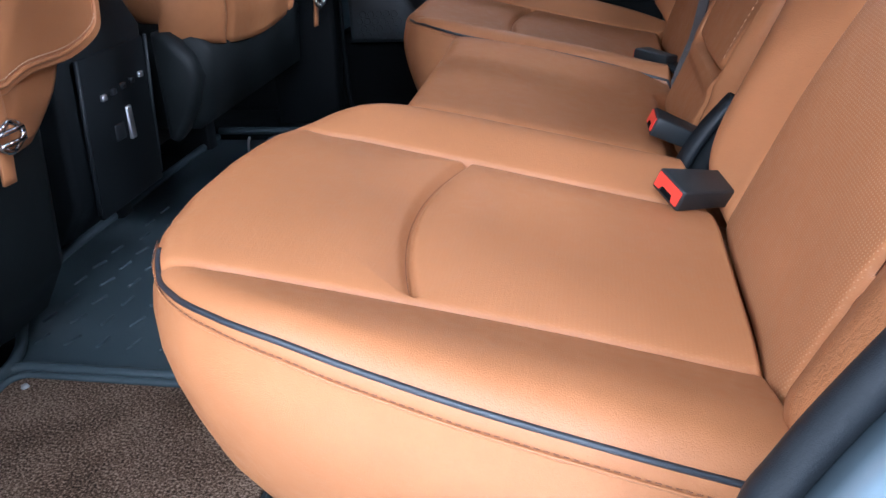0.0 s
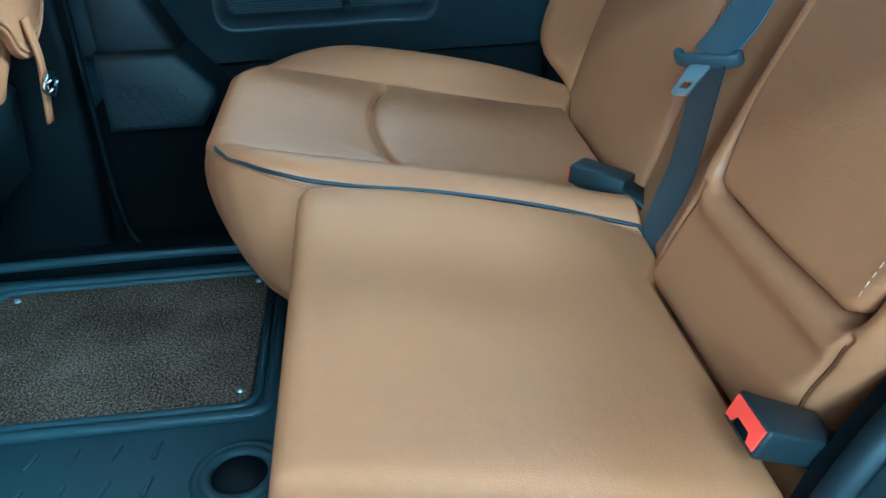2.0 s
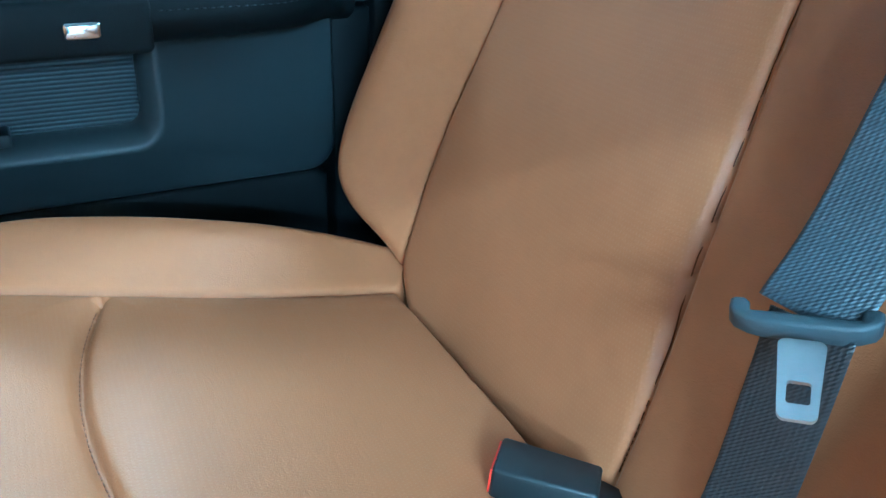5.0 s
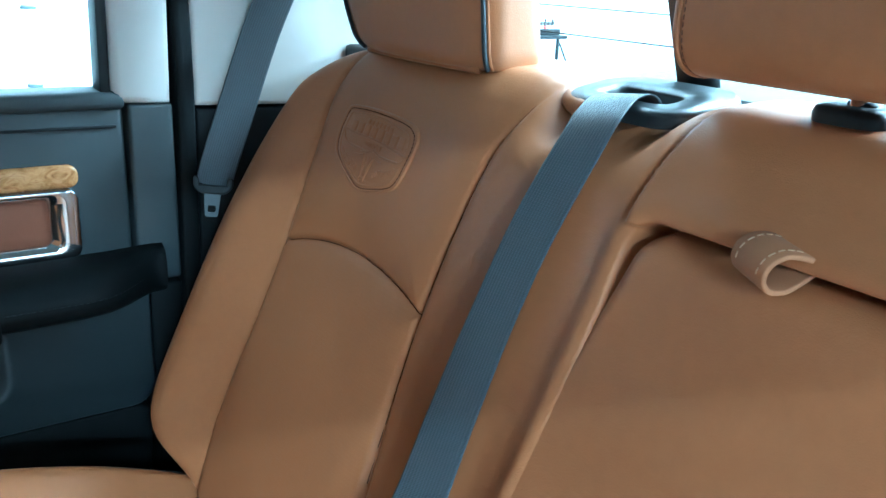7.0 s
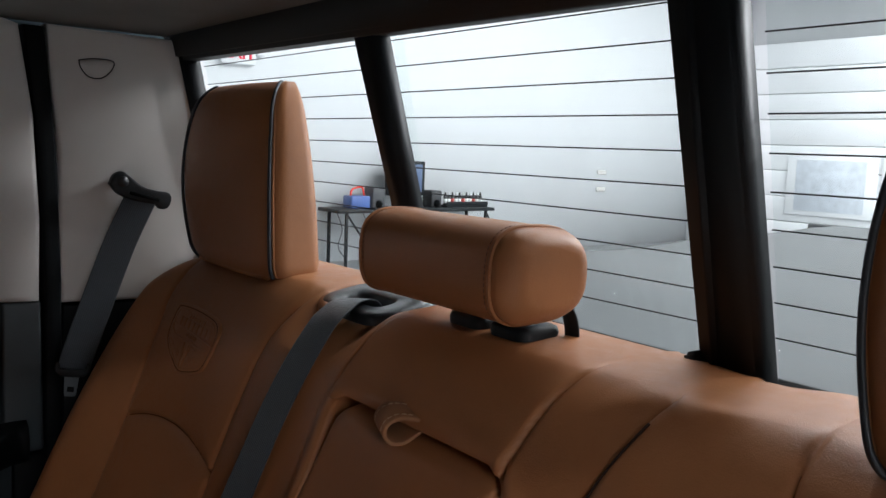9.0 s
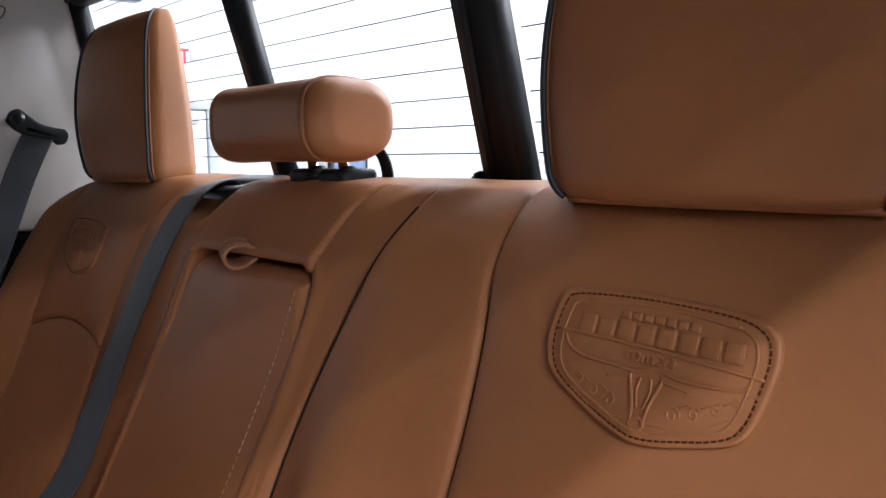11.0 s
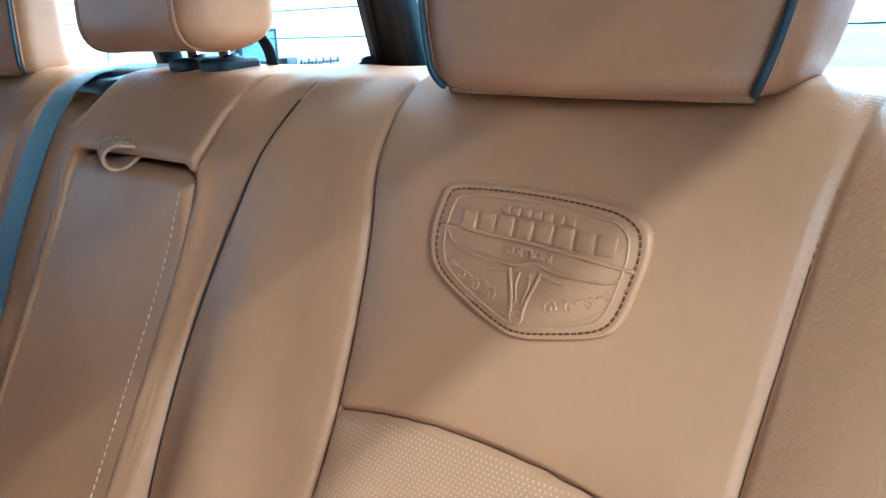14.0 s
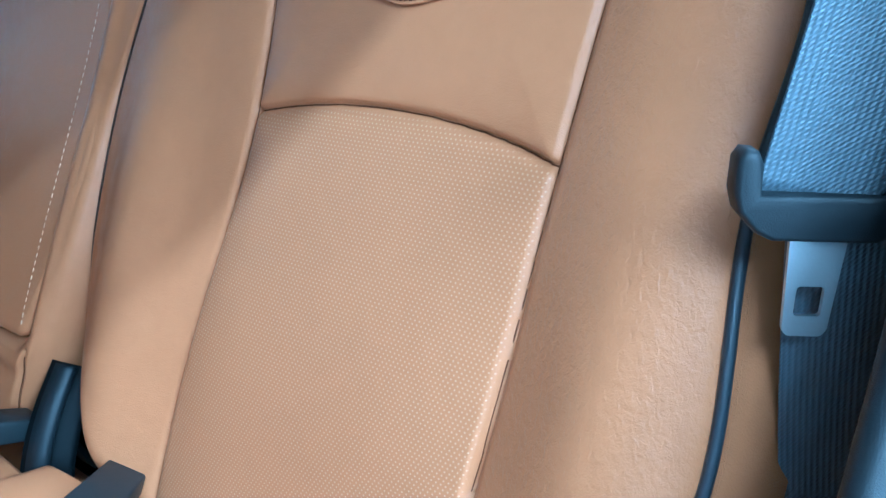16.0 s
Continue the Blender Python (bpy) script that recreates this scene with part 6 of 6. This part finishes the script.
def desk():
    d = thing("desk", (7.8, 9.6, GZ), "narrow dark workbench against the white wall", "desk")
    part("top", rbox(6.45, 9.35, 9.35, 9.95, -0.01, 0.04, 0.01), BLACK, d)
    for x in (6.6, 7.9, 9.2):
        part("leg", rbox(x, x + 0.04, 9.40, 9.44, GZ, 0.0, 0.004), BLACK, d)
        part("brace", cyl((x + 0.02, 9.42, -0.02), (x + 0.42, 9.60, -0.42), 0.014), BLACK, d)
        part("leg", rbox(x, x + 0.04, 9.88, 9.92, GZ, 0.0, 0.004), BLACK, d)
    blue = plain("blue_screen_plastic", (0.10, 0.14, 0.26), 0.3)
    mo = thing("monitor", (7.8, 9.7, 0.04), "dark computer monitor with a blue screen on the workbench", "monitor")
    part("stand", rbox(7.65, 8.0, 9.60, 9.80, 0.04, 0.06, 0.008), BLACK, mo)
    part("neck", rbox(7.78, 7.86, 9.70, 9.74, 0.06, 0.30, 0.008), BLACK, mo)
    part("case", rbox(7.46, 8.16, 9.66, 9.74, 0.22, 0.74, 0.015), BLACK, mo)
    part("screen", rbox(7.52, 8.10, 9.652, 9.665, 0.28, 0.69, 0.004), blue, mo, "blue-lit screen")
    kit = [("toolbox", 6.78, 7.10, 0.18, (0.06, 0.12, 0.35)), ("speaker", 7.14, 7.36, 0.30, (0.05, 0.05, 0.055)), ("speaker", 8.22, 8.42, 0.26, (0.03, 0.03, 0.032))]
    for nm, x0, x1, h, c in kit:
        o = thing(nm, (x0, 9.6, 0.04), "small %s standing on the workbench" % ("blue plastic toolbox" if nm == "toolbox" else "dark desk speaker"), nm)
        part("body", rbox(x0, x1, 9.55, 9.80, 0.04, 0.04 + h, 0.02, 2), plain(nm + "_plastic", c, 0.4), o)
        if nm == "toolbox":
            hp_ = smooth_path([(x0 + 0.05, 9.67, 0.04 + h), (x0 + 0.08, 9.67, 0.13 + h), (x1 - 0.08, 9.67, 0.16 + h), (x1 - 0.04, 9.67, 0.04 + h)], 16)
            tube_part("handle", hp_, 0.014, RED, o, "red carrying handle")
        else:
            part("grille", cyl(((x0 + x1) / 2, 9.545, 0.10), ((x0 + x1) / 2, 9.56, 0.10), 0.06), DARK_VOID, o)
    rack = thing("bottle_rack", (8.85, 9.6, 0.04), "low dark rack holding a row of bottles", "rack")
    part("tray", rbox(8.48, 9.32, 9.50, 9.80, 0.04, 0.07, 0.006), BLACK, rack)
    part("front_bar", rbox(8.48, 9.32, 9.49, 9.51, 0.07, 0.13, 0.004), BLACK, rack)
    caps = [plain("white_bottle_plastic", (0.75, 0.75, 0.74), 0.4), plain("black_bottle_plastic", (0.03, 0.03, 0.03), 0.35), plain("red_bottle_label", (0.45, 0.06, 0.05), 0.5)]
    for k in range(11):
        x = 8.54 + k * 0.072
        b = thing("bottle", (x, 9.62, 0.07), "small dark bottle with pale label in the rack", "bottle", "bottles in the rack")
        part("body", cyl((x, 9.62, 0.07), (x, 9.62, 0.22), 0.029), caps[1], b)
        part("label_band", cyl((x, 9.62, 0.10), (x, 9.62, 0.17), 0.0295), caps[(0, 0, 2)[k % 3]], b, "pale label")
        part("cap", cyl((x, 9.62, 0.22), (x, 9.62, 0.27), 0.014), caps[0 if k % 2 else 1], b)
    bag = thing("hanging_bag", (7.42, 9.88, -0.55), "green and blue cloth hanging under the workbench", "bag")
    part("cloth", rbox(7.28, 7.56, 9.80, 9.90, -0.52, -0.22, 0.05, 3), plain("green_cloth", (0.10, 0.30, 0.25), 0.8), bag)
    part("lower_cloth", rbox(7.34, 7.54, 9.80, 9.90, -0.74, -0.56, 0.03, 3), plain("blue_cloth", (0.08, 0.16, 0.38), 0.8), bag)
    for x0, zt in ((6.75, -0.02), (7.2, -0.02), (8.1, -0.02)):
        cb = thing("cable", (x0, 9.9, GZ), "thin dark cable hanging below the workbench", "cable", "hanging cables")
        tube_part("cord", smooth_path([(x0, 9.92, zt), (x0 + 0.12, 9.94, -0.3), (x0 + 0.05, 9.93, -0.55), (x0 + 0.2, 9.92, GZ + 0.01)], 24), 0.006, BLACK, cb)


desk()
for ob in list(scene.collection.all_objects):
    if ob.parent is None and ob.name.split(".")[0] in ("desk", "monitor", "toolbox", "speaker", "bottle_rack", "bottle", "hanging_bag", "cable"):
        ob.location.x -= 0.2


def roller_door():
    d = thing("door_3", (16.4, 5.0, GZ), "white sectional garage door with a row of windows", "door", kind="structure")
    for k in range(8):
        part("section", rbox(16.40, 16.48, 3.2, 9.6, GZ + 0.52 * k, GZ + 0.51 + 0.52 * k, 0.02, 2), WHITE_WALL, d)
    pane_m = plain("frosted_pane", (0.60, 0.64, 0.69), 0.2, bump_s=0)
    for y0 in (5.0, 6.88):
        part("window_frame", rbox(16.36, 16.40, y0 - 0.20, y0 + 1.60, -0.10, 1.14, 0.01), WHITE_WALL, d)
        part("pane", rbox(16.352, 16.362, y0, y0 + 1.40, -0.01, 1.01, 0.004), pane_m, d, "grey frosted pane")
    cn = part("wall_pilaster", rbox(15.2, 16.4, 9.75, 10.0, GZ, 6.55, 0.01), WHITE_WALL)
    tagged(cn, "white wall pilaster in the corner", "pilaster", kind="structure")


roller_door()

for z in (0.50, 0.0, -0.45):
    lg = thing("wall_shelf", (0.2, 5.9, z), "long narrow white wall shelf", "shelf", "wall shelves")
    part("board", rbox(-5.0, 1.6, 5.80, 6.0, z - 0.03, z, 0.006), WHITE_WALL, lg)
bw = part("wall_partition", rbox(-6.0, 1.6, 6.0, 6.1, GZ, 2.2, 0.0), WHITE_WALL)
tagged(bw, "white partition wall beside the truck", "wall", kind="structure")
for x, z in ((1.185, 0.50), (1.18, 0.0), (0.5, 0.50), (-0.2, 0.0)):
    cone = thing("shelf_ornament", (x, 5.88, z), "small pale grey cone standing on the wall shelf", "ornament", "shelf ornaments")
    gm = bpy.data.materials.get("pale_grey_trim")
    part("cone", cyl((x, 5.88, z + 0.02), (x, 5.88, z + 0.16), 0.045, 0.004, 12), gm, cone)
    part("foot", cyl((x, 5.88, z), (x, 5.88, z + 0.02), 0.05), GREY_BLACK, cone)

for z in (0.62, 0.30):
    wp = thing("wall_plate", (12.4, 9.99, z), "small white outlet plate on the hall wall", "outlet plate", "wall plates")
    part("plate", rbox(12.28, 12.52, 9.97, 10.0, z - 0.04, z + 0.04, 0.008), PALE_GREY, wp)
